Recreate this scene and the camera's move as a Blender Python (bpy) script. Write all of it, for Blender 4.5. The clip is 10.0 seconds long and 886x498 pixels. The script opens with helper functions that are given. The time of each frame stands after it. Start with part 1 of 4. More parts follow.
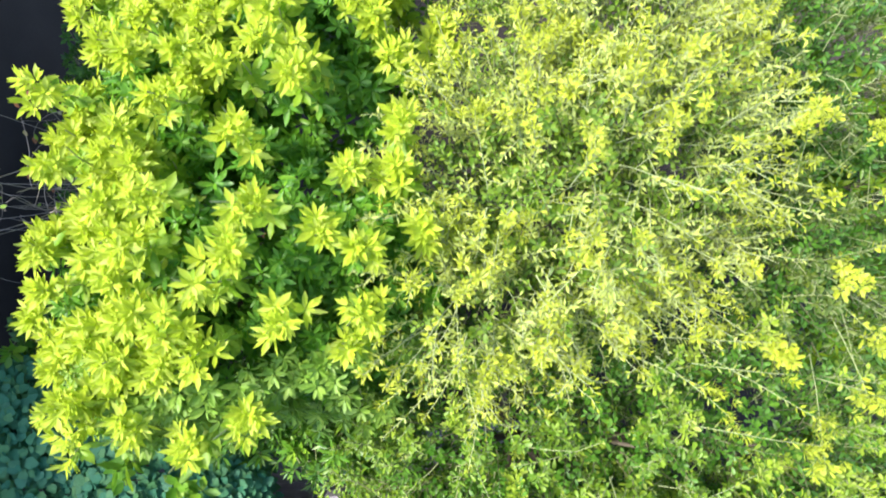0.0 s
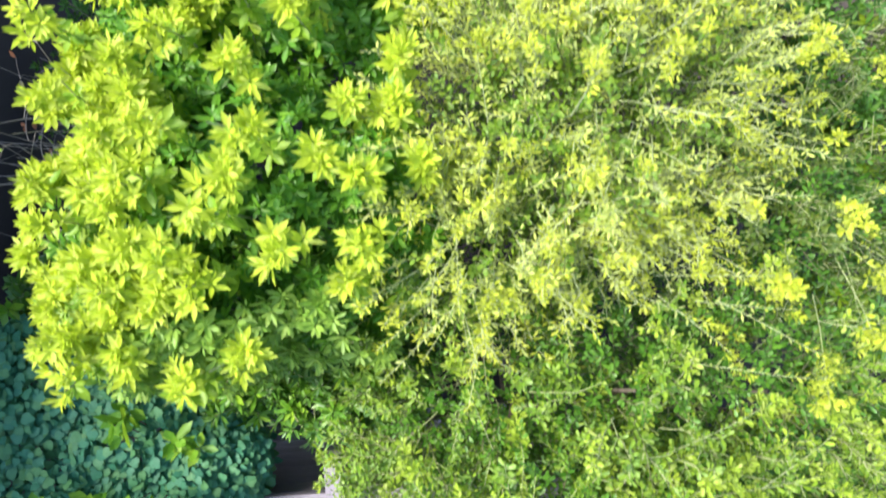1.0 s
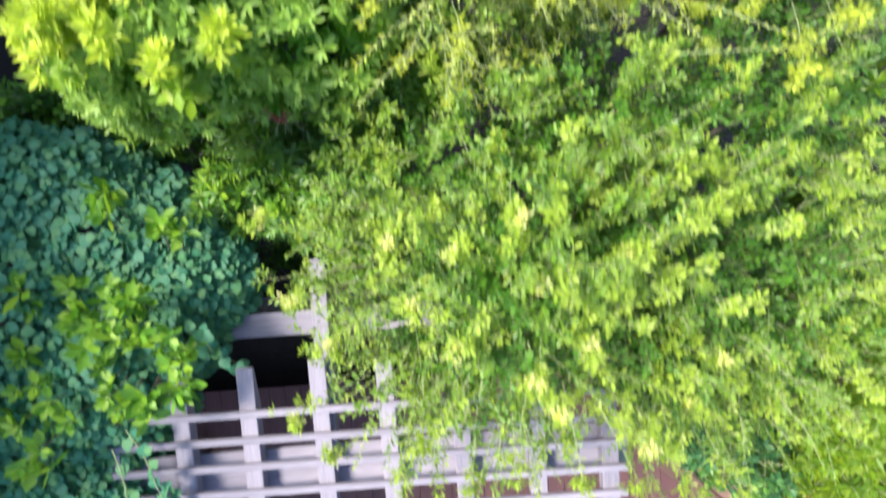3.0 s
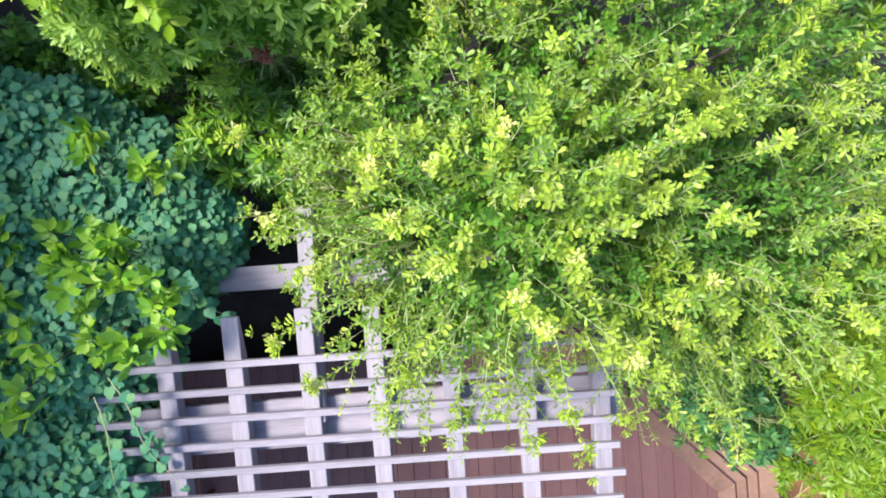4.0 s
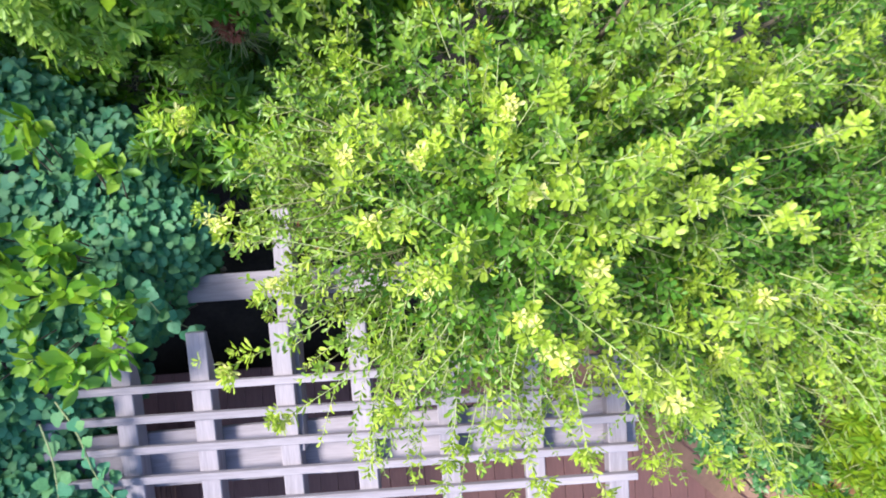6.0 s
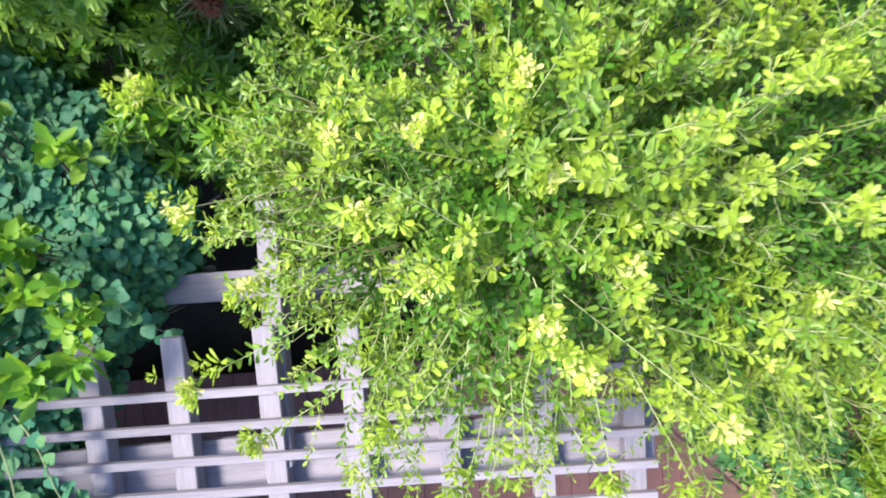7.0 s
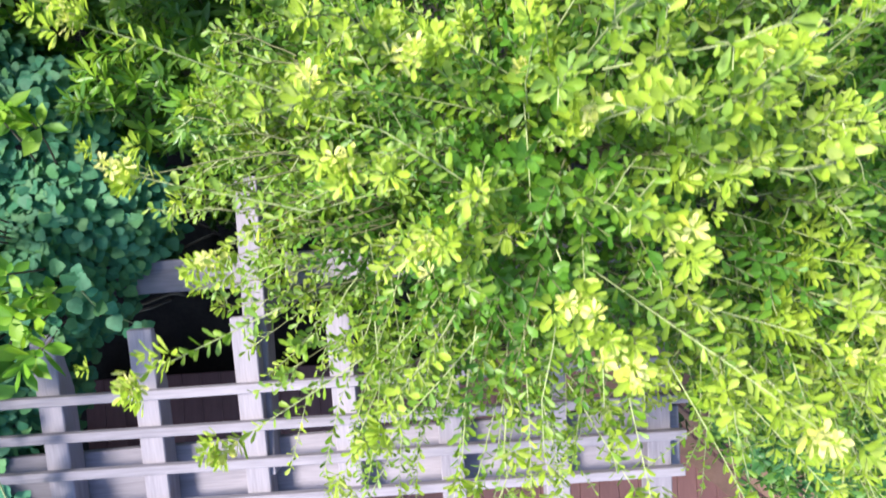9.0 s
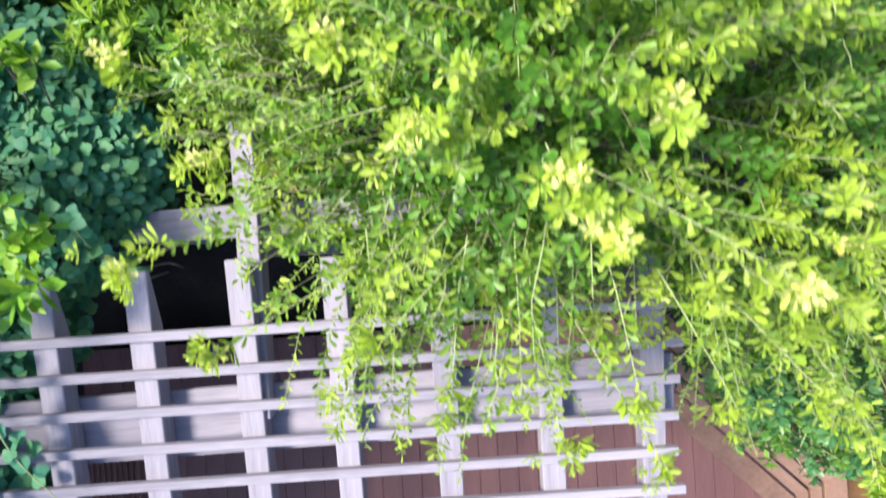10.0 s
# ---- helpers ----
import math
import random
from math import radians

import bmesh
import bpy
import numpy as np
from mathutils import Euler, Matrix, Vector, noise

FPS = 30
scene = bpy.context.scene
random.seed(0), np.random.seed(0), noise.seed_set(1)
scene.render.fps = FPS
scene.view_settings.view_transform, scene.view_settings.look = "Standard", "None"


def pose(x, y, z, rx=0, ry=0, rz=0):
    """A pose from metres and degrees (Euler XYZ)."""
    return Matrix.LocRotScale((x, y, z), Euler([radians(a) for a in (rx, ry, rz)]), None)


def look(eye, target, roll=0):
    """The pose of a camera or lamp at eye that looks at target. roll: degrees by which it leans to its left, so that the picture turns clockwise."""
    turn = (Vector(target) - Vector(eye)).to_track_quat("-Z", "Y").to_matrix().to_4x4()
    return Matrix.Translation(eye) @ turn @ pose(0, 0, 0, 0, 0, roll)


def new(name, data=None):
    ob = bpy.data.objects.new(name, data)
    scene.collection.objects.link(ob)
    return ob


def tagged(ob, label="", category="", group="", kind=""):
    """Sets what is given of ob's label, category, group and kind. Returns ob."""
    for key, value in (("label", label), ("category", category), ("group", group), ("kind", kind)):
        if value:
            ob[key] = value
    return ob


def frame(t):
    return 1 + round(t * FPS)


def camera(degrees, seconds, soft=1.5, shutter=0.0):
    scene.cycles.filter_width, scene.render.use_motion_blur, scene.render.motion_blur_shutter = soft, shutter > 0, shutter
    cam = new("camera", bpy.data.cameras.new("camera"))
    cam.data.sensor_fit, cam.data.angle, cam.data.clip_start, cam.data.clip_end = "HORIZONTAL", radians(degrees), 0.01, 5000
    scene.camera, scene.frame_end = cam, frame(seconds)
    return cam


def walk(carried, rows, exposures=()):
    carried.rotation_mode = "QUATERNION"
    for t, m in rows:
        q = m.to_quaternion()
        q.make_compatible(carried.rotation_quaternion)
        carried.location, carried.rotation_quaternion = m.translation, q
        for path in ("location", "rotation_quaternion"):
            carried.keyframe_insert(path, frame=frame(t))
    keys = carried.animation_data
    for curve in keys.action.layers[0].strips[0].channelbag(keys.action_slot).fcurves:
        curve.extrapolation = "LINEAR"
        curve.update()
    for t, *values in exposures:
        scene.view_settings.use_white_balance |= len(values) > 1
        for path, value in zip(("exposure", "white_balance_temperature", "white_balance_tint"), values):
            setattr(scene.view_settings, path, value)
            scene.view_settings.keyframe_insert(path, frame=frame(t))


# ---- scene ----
cam = camera(75.0, 10.0, soft=1.8, shutter=0.9)
# the camera looks straight down; seconds, metres, degrees
ROWS = [
    (0.0, -0.0001, -0.0001, 5.5001, 0.00, -0.00, -0.00),
    (0.5, -0.0008, -0.0913, 5.4901, -0.00, 0.01, -0.05),
    (1.0, 0.0009, -0.2280, 5.4766, 0.00, -0.01, 0.07),
    (1.5, 0.0085, -0.4200, 5.4674, -0.02, 0.03, -0.00),
    (2.0, 0.0174, -0.6802, 5.4711, 0.00, -0.02, 0.05),
    (2.5, 0.0461, -0.9856, 5.4665, 0.01, -0.01, 0.03),
    (3.0, 0.0836, -1.3223, 5.4689, 0.01, -0.01, -0.08),
    (3.2, 0.1005, -1.4553, 5.4634, 0.00, 0.00, -0.04),
    (3.7, 0.1310, -1.5880, 5.4375, 0.00, 0.00, -0.05),
    (4.3, 0.1552, -1.6035, 5.3931, 0.00, -0.00, -0.03),
    (4.5, 0.1624, -1.5933, 5.3731, -0.01, -0.01, -0.06),
    (5.0, 0.1715, -1.5812, 5.2720, 0.00, -0.02, -0.04),
    (5.5, 0.1707, -1.5710, 5.1685, 0.01, -0.01, -0.03),
    (7.0, 0.1660, -1.5876, 4.8100, 0.01, 0.00, -0.01),
    (7.5, 0.1680, -1.5938, 4.6722, 0.01, 0.04, 0.01),
    (8.0, 0.1633, -1.5982, 4.5510, 0.02, 0.01, 0.06),
    (8.5, 0.1635, -1.6051, 4.5383, -0.01, 0.05, 0.00),
    (9.0, 0.1603, -1.6567, 4.5455, -0.02, -0.00, 0.02),
    (9.5, 0.1651, -1.7402, 4.5501, -0.02, -0.06, 0.04),
    (10.0, 0.1818, -1.8712, 4.5494, -0.03, 0.01, 0.14),
]
walk(cam, [(t, pose(x, y, z, rx, ry, rz)) for t, x, y, z, rx, ry, rz in ROWS])

# ---- light ----
world = bpy.data.worlds.new("sky")
scene.world = world
world.use_nodes = True
wn = world.node_tree.nodes
sky = wn.new("ShaderNodeTexSky")
sky.sky_type, sky.sun_disc = "NISHITA", False
sky.sun_elevation, sky.sun_rotation = radians(51), radians(284)
world.node_tree.links.new(sky.outputs[0], wn["Background"].inputs[0])
wn["Background"].inputs[1].default_value = 0.15
sun = new("sun", bpy.data.lights.new("sun", "SUN"))
sun.data.energy, sun.data.angle, sun.data.color = 3.9, radians(18), (1.0, 0.95, 0.84)
sun.matrix_world = look((-10, 2.5, 2.4 + 12.7), (0, 0, 2.4))
scene.view_settings.exposure = 1.65

rng = np.random.default_rng(11)


# ---- materials ----
def ramp(nodes, stops):
    r = nodes.new("ShaderNodeValToRGB")
    for i, (pos, col) in enumerate(stops):
        e = r.color_ramp.elements[i] if i < 2 else r.color_ramp.elements.new(pos)
        e.position, e.color = pos, (*col, 1)
    return r


def leaf_material(name, cols, through_light=0.35, rough=0.42, fleck=0.25):
    """Leaf: colour varies leaf by leaf and with a fine mottling; thin enough to pass light."""
    m = bpy.data.materials.new(name)
    m.use_nodes = True
    n, l = m.node_tree.nodes, m.node_tree.links
    b, out = n["Principled BSDF"], n["Material Output"]
    geo, info = n.new("ShaderNodeNewGeometry"), n.new("ShaderNodeObjectInfo")
    add = n.new("ShaderNodeMath")
    add.operation = "ADD"
    l.new(geo.outputs["Random Per Island"], add.inputs[0])
    l.new(info.outputs["Random"], add.inputs[1])
    fr = n.new("ShaderNodeMath")
    fr.operation = "FRACT"
    l.new(add.outputs[0], fr.inputs[0])
    r = ramp(n, [(i / (len(cols) - 1), c) for i, c in enumerate(cols)])
    l.new(fr.outputs[0], r.inputs[0])
    no = n.new("ShaderNodeTexNoise")
    no.inputs["Scale"].default_value, no.inputs["Detail"].default_value = 90, 3
    co = n.new("ShaderNodeTexCoord")
    l.new(co.outputs["Object"], no.inputs["Vector"])
    mix = n.new("ShaderNodeMix")
    mix.data_type, mix.blend_type = "RGBA", "OVERLAY"
    mix.inputs[0].default_value = fleck
    l.new(r.outputs[0], mix.inputs["A"])
    l.new(no.outputs["Fac"], mix.inputs["B"])
    l.new(mix.outputs["Result"], b.inputs["Base Color"])
    b.inputs["Roughness"].default_value = rough
    bump = n.new("ShaderNodeBump")
    bump.inputs["Strength"].default_value, bump.inputs["Distance"].default_value = 0.25, 0.004
    l.new(no.outputs["Fac"], bump.inputs["Height"])
    l.new(bump.outputs[0], b.inputs["Normal"])
    tr = n.new("ShaderNodeBsdfTranslucent")
    l.new(mix.outputs["Result"], tr.inputs["Color"])
    ms = n.new("ShaderNodeMixShader")
    ms.inputs[0].default_value = through_light
    l.new(b.outputs[0], ms.inputs[1])
    l.new(tr.outputs[0], ms.inputs[2])
    l.new(ms.outputs[0], out.inputs[0])
    return m


def grain_material(name, cols, stretch=(1, 1, 1), scale=6.0, rough=0.8, bump_by=0.4, spread=0.5, fine=60.0):
    """Wood, bark or soil: two scales of noise, stretched along the grain, and a shift from piece to piece."""
    m = bpy.data.materials.new(name)
    m.use_nodes = True
    n, l = m.node_tree.nodes, m.node_tree.links
    b = n["Principled BSDF"]
    co, mp = n.new("ShaderNodeTexCoord"), n.new("ShaderNodeMapping")
    mp.inputs["Scale"].default_value = stretch
    l.new(co.outputs["Object"], mp.inputs["Vector"])
    big, small = n.new("ShaderNodeTexNoise"), n.new("ShaderNodeTexNoise")
    big.inputs["Scale"].default_value, big.inputs["Detail"].default_value = scale, 4
    small.inputs["Scale"].default_value, small.inputs["Detail"].default_value = fine, 6
    l.new(mp.outputs[0], big.inputs["Vector"])
    l.new(mp.outputs[0], small.inputs["Vector"])
    info = n.new("ShaderNodeObjectInfo")
    a1 = n.new("ShaderNodeMath")
    a1.operation, a1.inputs[2].default_value = "MULTIPLY_ADD", 0.0
    l.new(small.outputs["Fac"], a1.inputs[0])
    a1.inputs[1].default_value = 0.55
    l.new(big.outputs["Fac"], a1.inputs[2])
    a2 = n.new("ShaderNodeMath")
    a2.operation, a2.inputs[1].default_value = "MULTIPLY_ADD", 0.22 * spread
    l.new(info.outputs["Random"], a2.inputs[0])
    l.new(a1.outputs[0], a2.inputs[2])
    r = ramp(n, [(0.28 + 0.6 * i / (len(cols) - 1), c) for i, c in enumerate(cols)])
    sc = n.new("ShaderNodeMath")
    sc.operation, sc.inputs[1].default_value = "MULTIPLY", 0.7
    l.new(a2.outputs[0], sc.inputs[0])
    l.new(sc.outputs[0], r.inputs[0])
    l.new(r.outputs[0], b.inputs["Base Color"])
    b.inputs["Roughness"].default_value = rough
    bu = n.new("ShaderNodeBump")
    bu.inputs["Strength"].default_value, bu.inputs["Distance"].default_value = bump_by, 0.006
    l.new(a1.outputs[0], bu.inputs["Height"])
    l.new(bu.outputs[0], b.inputs["Normal"])
    return m


M_YOUNG = leaf_material("young_leaf", [(0.46, 0.57, 0.03), (0.51, 0.61, 0.05), (0.43, 0.56, 0.03), (0.55, 0.63, 0.12)], 0.52, 0.6)
M_TIP = leaf_material("shoot_tip_leaf", [(0.42, 0.49, 0.03), (0.48, 0.54, 0.05), (0.44, 0.51, 0.04), (0.52, 0.57, 0.12)], 0.45, 0.55)
M_LEMON = leaf_material("lemon_tip_leaf", [(0.30, 0.44, 0.035), (0.36, 0.48, 0.05), (0.32, 0.45, 0.04), (0.44, 0.52, 0.13)], 0.46, 0.58)
M_OLIVE = leaf_material("olive_leaf", [(0.07, 0.13, 0.014), (0.115, 0.175, 0.02), (0.10, 0.16, 0.038), (0.145, 0.205, 0.02)], 0.4, 0.45)
M_MID = leaf_material("grown_leaf", [(0.12, 0.255, 0.018), (0.21, 0.335, 0.025), (0.165, 0.295, 0.055), (0.26, 0.375, 0.03)], 0.43, 0.45)
M_BUSH = leaf_material("bush_leaf", [(0.17, 0.34, 0.015), (0.27, 0.43, 0.025), (0.21, 0.38, 0.02), (0.34, 0.46, 0.03)], 0.48, 0.5)
# dark green of older leaves, with the shade inside crowns worked in
M_OLD_SHADED = leaf_material("old_shaded_leaf", [(0.05, 0.165, 0.012), (0.10, 0.235, 0.02), (0.075, 0.20, 0.02)], 0.38, 0.45)
# darker copy of the bush leaf: shade under the clumps is in its green
M_BUSH_SHADED = leaf_material("shaded_bush_leaf", [(0.07, 0.23, 0.012), (0.13, 0.31, 0.018), (0.09, 0.26, 0.03), (0.17, 0.35, 0.02)], 0.42, 0.45)
M_SKIRT = leaf_material("lower_bush_leaf", [(0.19, 0.36, 0.045), (0.28, 0.43, 0.06), (0.22, 0.38, 0.075)], 0.48, 0.5)
M_CREAM = leaf_material("cream_tip_leaf", [(0.62, 0.62, 0.14), (0.68, 0.66, 0.30), (0.60, 0.63, 0.08)], 0.45, 0.6)
M_FEATHER = leaf_material("pale_fine_leaf", [(0.40, 0.48, 0.09), (0.49, 0.56, 0.18), (0.52, 0.58, 0.10), (0.37, 0.46, 0.11)], 0.45, 0.55)
M_VINE = leaf_material("vine_leaf", [(0.05, 0.22, 0.115), (0.072, 0.265, 0.148), (0.115, 0.295, 0.10), (0.055, 0.24, 0.13)], 0.32, 0.6)
M_SPRIG = leaf_material("sprig_leaf", [(0.10, 0.27, 0.02), (0.17, 0.36, 0.03), (0.26, 0.43, 0.03)], 0.42, 0.42)
M_LANCE = leaf_material("lance_leaf", [(0.07, 0.18, 0.018), (0.105, 0.24, 0.026), (0.08, 0.20, 0.055), (0.16, 0.30, 0.03)], 0.36, 0.38)
M_LIME = leaf_material("lime_leaf", [(0.085, 0.19, 0.007), (0.13, 0.235, 0.010), (0.185, 0.275, 0.011)], 0.42, 0.48)
M_TEAL = leaf_material("bluish_leaf", [(0.04, 0.14, 0.045), (0.06, 0.18, 0.06), (0.09, 0.22, 0.05)], 0.36, 0.4)
M_RED = leaf_material("red_leaf", [(0.36, 0.09, 0.07), (0.50, 0.17, 0.12), (0.28, 0.08, 0.06)], 0.3, 0.5)
M_PALE_LEAF = leaf_material("faded_leaf", [(0.30, 0.28, 0.12), (0.42, 0.36, 0.24), (0.36, 0.26, 0.20)], 0.3, 0.6)
M_DEAD = leaf_material("dead_leaf", [(0.20, 0.07, 0.03), (0.30, 0.12, 0.05), (0.15, 0.05, 0.025)], 0.25, 0.6)
M_STEM = grain_material("green_stem", [(0.22, 0.27, 0.11), (0.36, 0.39, 0.20)], (1, 1, 1), 20, 0.6, 0.1)
M_GREEN_TWIG = grain_material("green_twig", [(0.07, 0.075, 0.03), (0.15, 0.16, 0.07)], (1, 1, 1), 20, 0.7, 0.1)
M_TWIG = grain_material("dry_twig", [(0.22, 0.18, 0.16), (0.44, 0.39, 0.36)], (1, 1, 1), 20, 0.8, 0.2)
M_PALE = grain_material("pale_stem", [(0.27, 0.33, 0.13), (0.42, 0.46, 0.26)], (1, 1, 1), 20, 0.7, 0.1)
M_BARK = grain_material("bark", [(0.05, 0.04, 0.03), (0.16, 0.13, 0.10)], (1, 1, 0.2), 14, 0.9, 0.8)
WEATHERED = [(0.105, 0.095, 0.122), (0.20, 0.182, 0.226), (0.285, 0.258, 0.312)]
M_RAFTER = grain_material("weathered_wood", WEATHERED, (1, 0.08, 1), 14, 0.8, 0.45, 0.8, 120)
M_SLAT = grain_material("weathered_wood", WEATHERED, (0.08, 1, 1), 14, 0.8, 0.45, 0.8, 120)
M_POST = grain_material("weathered_wood", WEATHERED, (1, 1, 0.08), 14, 0.8, 0.45, 0.8, 120)
M_DECK = grain_material("deck_stain", [(0.095, 0.042, 0.043), (0.16, 0.072, 0.070), (0.205, 0.096, 0.090)], (1, 0.1, 1), 9, 0.7, 0.3, 0.8, 90)
M_BENCH = grain_material("bench_stain", [(0.09, 0.046, 0.032), (0.17, 0.092, 0.064), (0.23, 0.135, 0.10)], (0.5, 0.5, 1), 8, 0.65, 0.3, 1.0)
M_SOIL = grain_material("soil", [(0.012, 0.009, 0.008), (0.03, 0.023, 0.02), (0.06, 0.046, 0.038)], (1, 1, 1), 3, 0.95, 1.0, 0.2, 30)


# ---- builders ----
def part(name, data, material, parent=None, label=""):
    """One mesh object, from a bmesh or a mesh."""
    if isinstance(data, bmesh.types.BMesh):
        me = bpy.data.meshes.new(name)
        data.to_mesh(me)
        data.free()
    else:
        me = data
    if material and not me.materials:
        me.materials.append(material)
    ob = new(name, me)
    ob.parent = parent
    if label:
        tagged(ob, label)
    return ob


def thing(name, at, label, category, group="", kind=""):
    ob = new(name)
    ob.location = at
    ob.empty_display_size = 0.1
    bpy.context.view_layer.update()
    return tagged(ob, label, category, group, kind)


def raw_mesh(name, verts, faces, smooth=True):
    """A mesh from arrays: verts (n, 3), faces (m, k)."""
    me = bpy.data.meshes.new(name)
    k = faces.shape[1]
    me.vertices.add(len(verts))
    me.vertices.foreach_set("co", np.ascontiguousarray(verts, dtype=np.float32).ravel())
    me.loops.add(faces.size)
    me.loops.foreach_set("vertex_index", np.ascontiguousarray(faces, dtype=np.int32).ravel())
    me.polygons.add(len(faces))
    me.polygons.foreach_set("loop_start", np.arange(0, faces.size, k, dtype=np.int32))
    me.update(calc_edges=True)
    if smooth:
        me.polygons.foreach_set("use_smooth", np.ones(len(faces), dtype=bool))
    return me


def outline_leaf(half, fold=0.10, curl=0.10):
    """A leaf of length 1 along y from half its outline (y, halfwidth): folded along the rib and curled down at the tip."""
    v, f = [(0, 0, 0)], []
    for y, w in half:
        z = -curl * y * y
        v += [(0, y, z - fold * w), (-w, y - 0.03, z), (w, y - 0.03, z)]
    v.append((0, 1, -curl))
    n = len(half)
    f += [(0, 1, 2), (0, 3, 1)]
    for i in range(n - 1):
        a, b = 1 + 3 * i, 4 + 3 * i
        f += [(a, b, a + 1), (a + 1, b, b + 1), (a, a + 2, b), (a + 2, b + 2, b)]
    a, t = 1 + 3 * (n - 1), 3 * n + 1
    f += [(a, t, a + 1), (a, a + 2, t)]
    return np.array(v, dtype=float), np.array(f)


OBOVATE = outline_leaf([(0.46, 0.17), (0.84, 0.205)], 0.4, 0.16)
NARROW = outline_leaf([(0.58, 0.165)], 0.4, 0.14)
NARROW_C = outline_leaf([(0.34, 0.15), (0.70, 0.175)], 0.4, 0.16)
POINTED = outline_leaf([(0.36, 0.135), (0.66, 0.15)], 0.4, 0.12)
SPARE = outline_leaf([(0.50, 0.21)], 0.4, 0.14)
ELLIPTIC = outline_leaf([(0.30, 0.17), (0.66, 0.22)], 0.4, 0.16)
PLAIN = outline_leaf([(0.44, 0.17), (0.82, 0.19)], 0.3, 0.1)
LANCE = outline_leaf([(0.27, 0.105), (0.62, 0.13)], 0.4, 0.2)
LANCE_PLAIN = outline_leaf([(0.45, 0.13)], 0.4, 0.2)


def lobed_leaf():
    """A broad leaf with three blunt lobes, cupped a little."""
    rim = [(0.0, 0.0), (0.30, -0.05), (0.50, 0.20), (0.49, 0.48), (0.35, 0.60), (0.24, 0.82), (0.0, 1.0)]
    pts = rim + [(-x, y) for x, y in rim[-2:0:-1]]
    v = [(x, y, -0.35 * (x * x + (y - 0.45) ** 2)) for x, y in pts] + [(0, 0.42, -0.04)]
    n = len(pts)
    return np.array(v, dtype=float), np.array([(i, n, (i + 1) % n) for i in range(n)])


LOBED = lobed_leaf()


def unit(a):
    return a / np.maximum(np.linalg.norm(a, axis=-1, keepdims=True), 1e-9)


def leaf_frames(d, up):
    d = unit(d)
    x = unit(np.cross(d, up))
    return x, d, np.cross(x, d)


def leaves(name, p, d, up, length, width, shape, material, parent, label="", kind="stuff"):
    """Many leaves in one mesh: base points p, directions d, upper sides towards up, lengths and widths (a factor)."""
    v, f = shape
    p, d, up = np.asarray(p), np.asarray(d), np.asarray(up)
    off = np.array(parent.matrix_world.translation) if parent else np.zeros(3)
    x, y, z = leaf_frames(d, up)
    L = np.asarray(length)[:, None, None]
    W = np.asarray(width)[:, None, None]
    co = (p - off)[:, None, :] + L * (W * v[None, :, 0:1] * x[:, None, :] + v[None, :, 1:2] * y[:, None, :] + v[None, :, 2:3] * z[:, None, :])
    n, k = co.shape[:2]
    faces = (f[None] + (np.arange(n) * k)[:, None, None]).reshape(-1, 3)
    ob = part(name, raw_mesh(name, co.reshape(-1, 3), faces), material, parent, label)
    if kind:
        tagged(ob, kind=kind)
    return ob


def leaf_parts(name, p, d, up, length, width, shape, material, parent):
    """Leaves that are objects of their own on one shared mesh."""
    me = raw_mesh(name, shape[0], shape[1])
    me.materials.append(material)
    off = np.array(parent.matrix_world.translation)
    x, y, z = leaf_frames(np.asarray(d), np.asarray(up))
    for i in range(len(p)):
        ob = new(name, me)
        ob.parent = parent
        m = Matrix.Identity(4)
        for r in range(3):
            m[r][0], m[r][1], m[r][2], m[r][3] = x[i][r] * length[i] * width[i], y[i][r] * length[i], z[i][r] * length[i], p[i][r] - off[r]
        ob.matrix_basis = m


def tubes(name, paths, r0, r1, material, parent, sides=4, label="", kind=""):
    """Tapered stems along polylines (n, k, 3), from radius r0 to r1 (numbers or arrays)."""
    paths = np.asarray(paths, dtype=float)
    off = np.array(parent.matrix_world.translation) if parent else np.zeros(3)
    n, k, _ = paths.shape
    t = unit(np.gradient(paths, axis=1))
    ref = np.where(np.abs(t[..., 2:3]) > 0.9, np.array([1.0, 0, 0]), np.array([0, 0, 1.0]))
    a = unit(np.cross(t, ref))
    b = np.cross(t, a)
    s = np.linspace(0, 1, k)[None, :]
    r = (np.broadcast_to(r0, (n,))[:, None] * (1 - s) + np.broadcast_to(r1, (n,))[:, None] * s)[..., None, None]
    ang = np.arange(sides) * 2 * np.pi / sides
    ring = np.cos(ang)[:, None] * a[:, :, None, :] + np.sin(ang)[:, None] * b[:, :, None, :]
    co = (paths - off)[:, :, None, :] + r * ring
    base = (np.arange(n) * k * sides)[:, None, None] + (np.arange(k - 1) * sides)[None, :, None]
    j = np.arange(sides)
    q = np.stack([base + j, base + (j + 1) % sides, base + sides + (j + 1) % sides, base + sides + j], axis=-1).reshape(-1, 4)
    ob = part(name, raw_mesh(name, co.reshape(-1, 3), q), material, parent, label)
    return tagged(ob, kind=kind) if kind else ob


def plank(name, size, material, parent, m, bevel=0.004):
    """A board: size along x, y, z, its middle at the pose m (local to parent)."""
    bm = bmesh.new()
    bmesh.ops.create_cube(bm, size=1, matrix=Matrix.Diagonal((*size, 1)))
    bmesh.ops.bevel(bm, geom=bm.edges[:], offset=bevel, segments=1, affect="EDGES")
    ob = part(name, bm, material, parent)
    ob.matrix_basis = m
    return ob


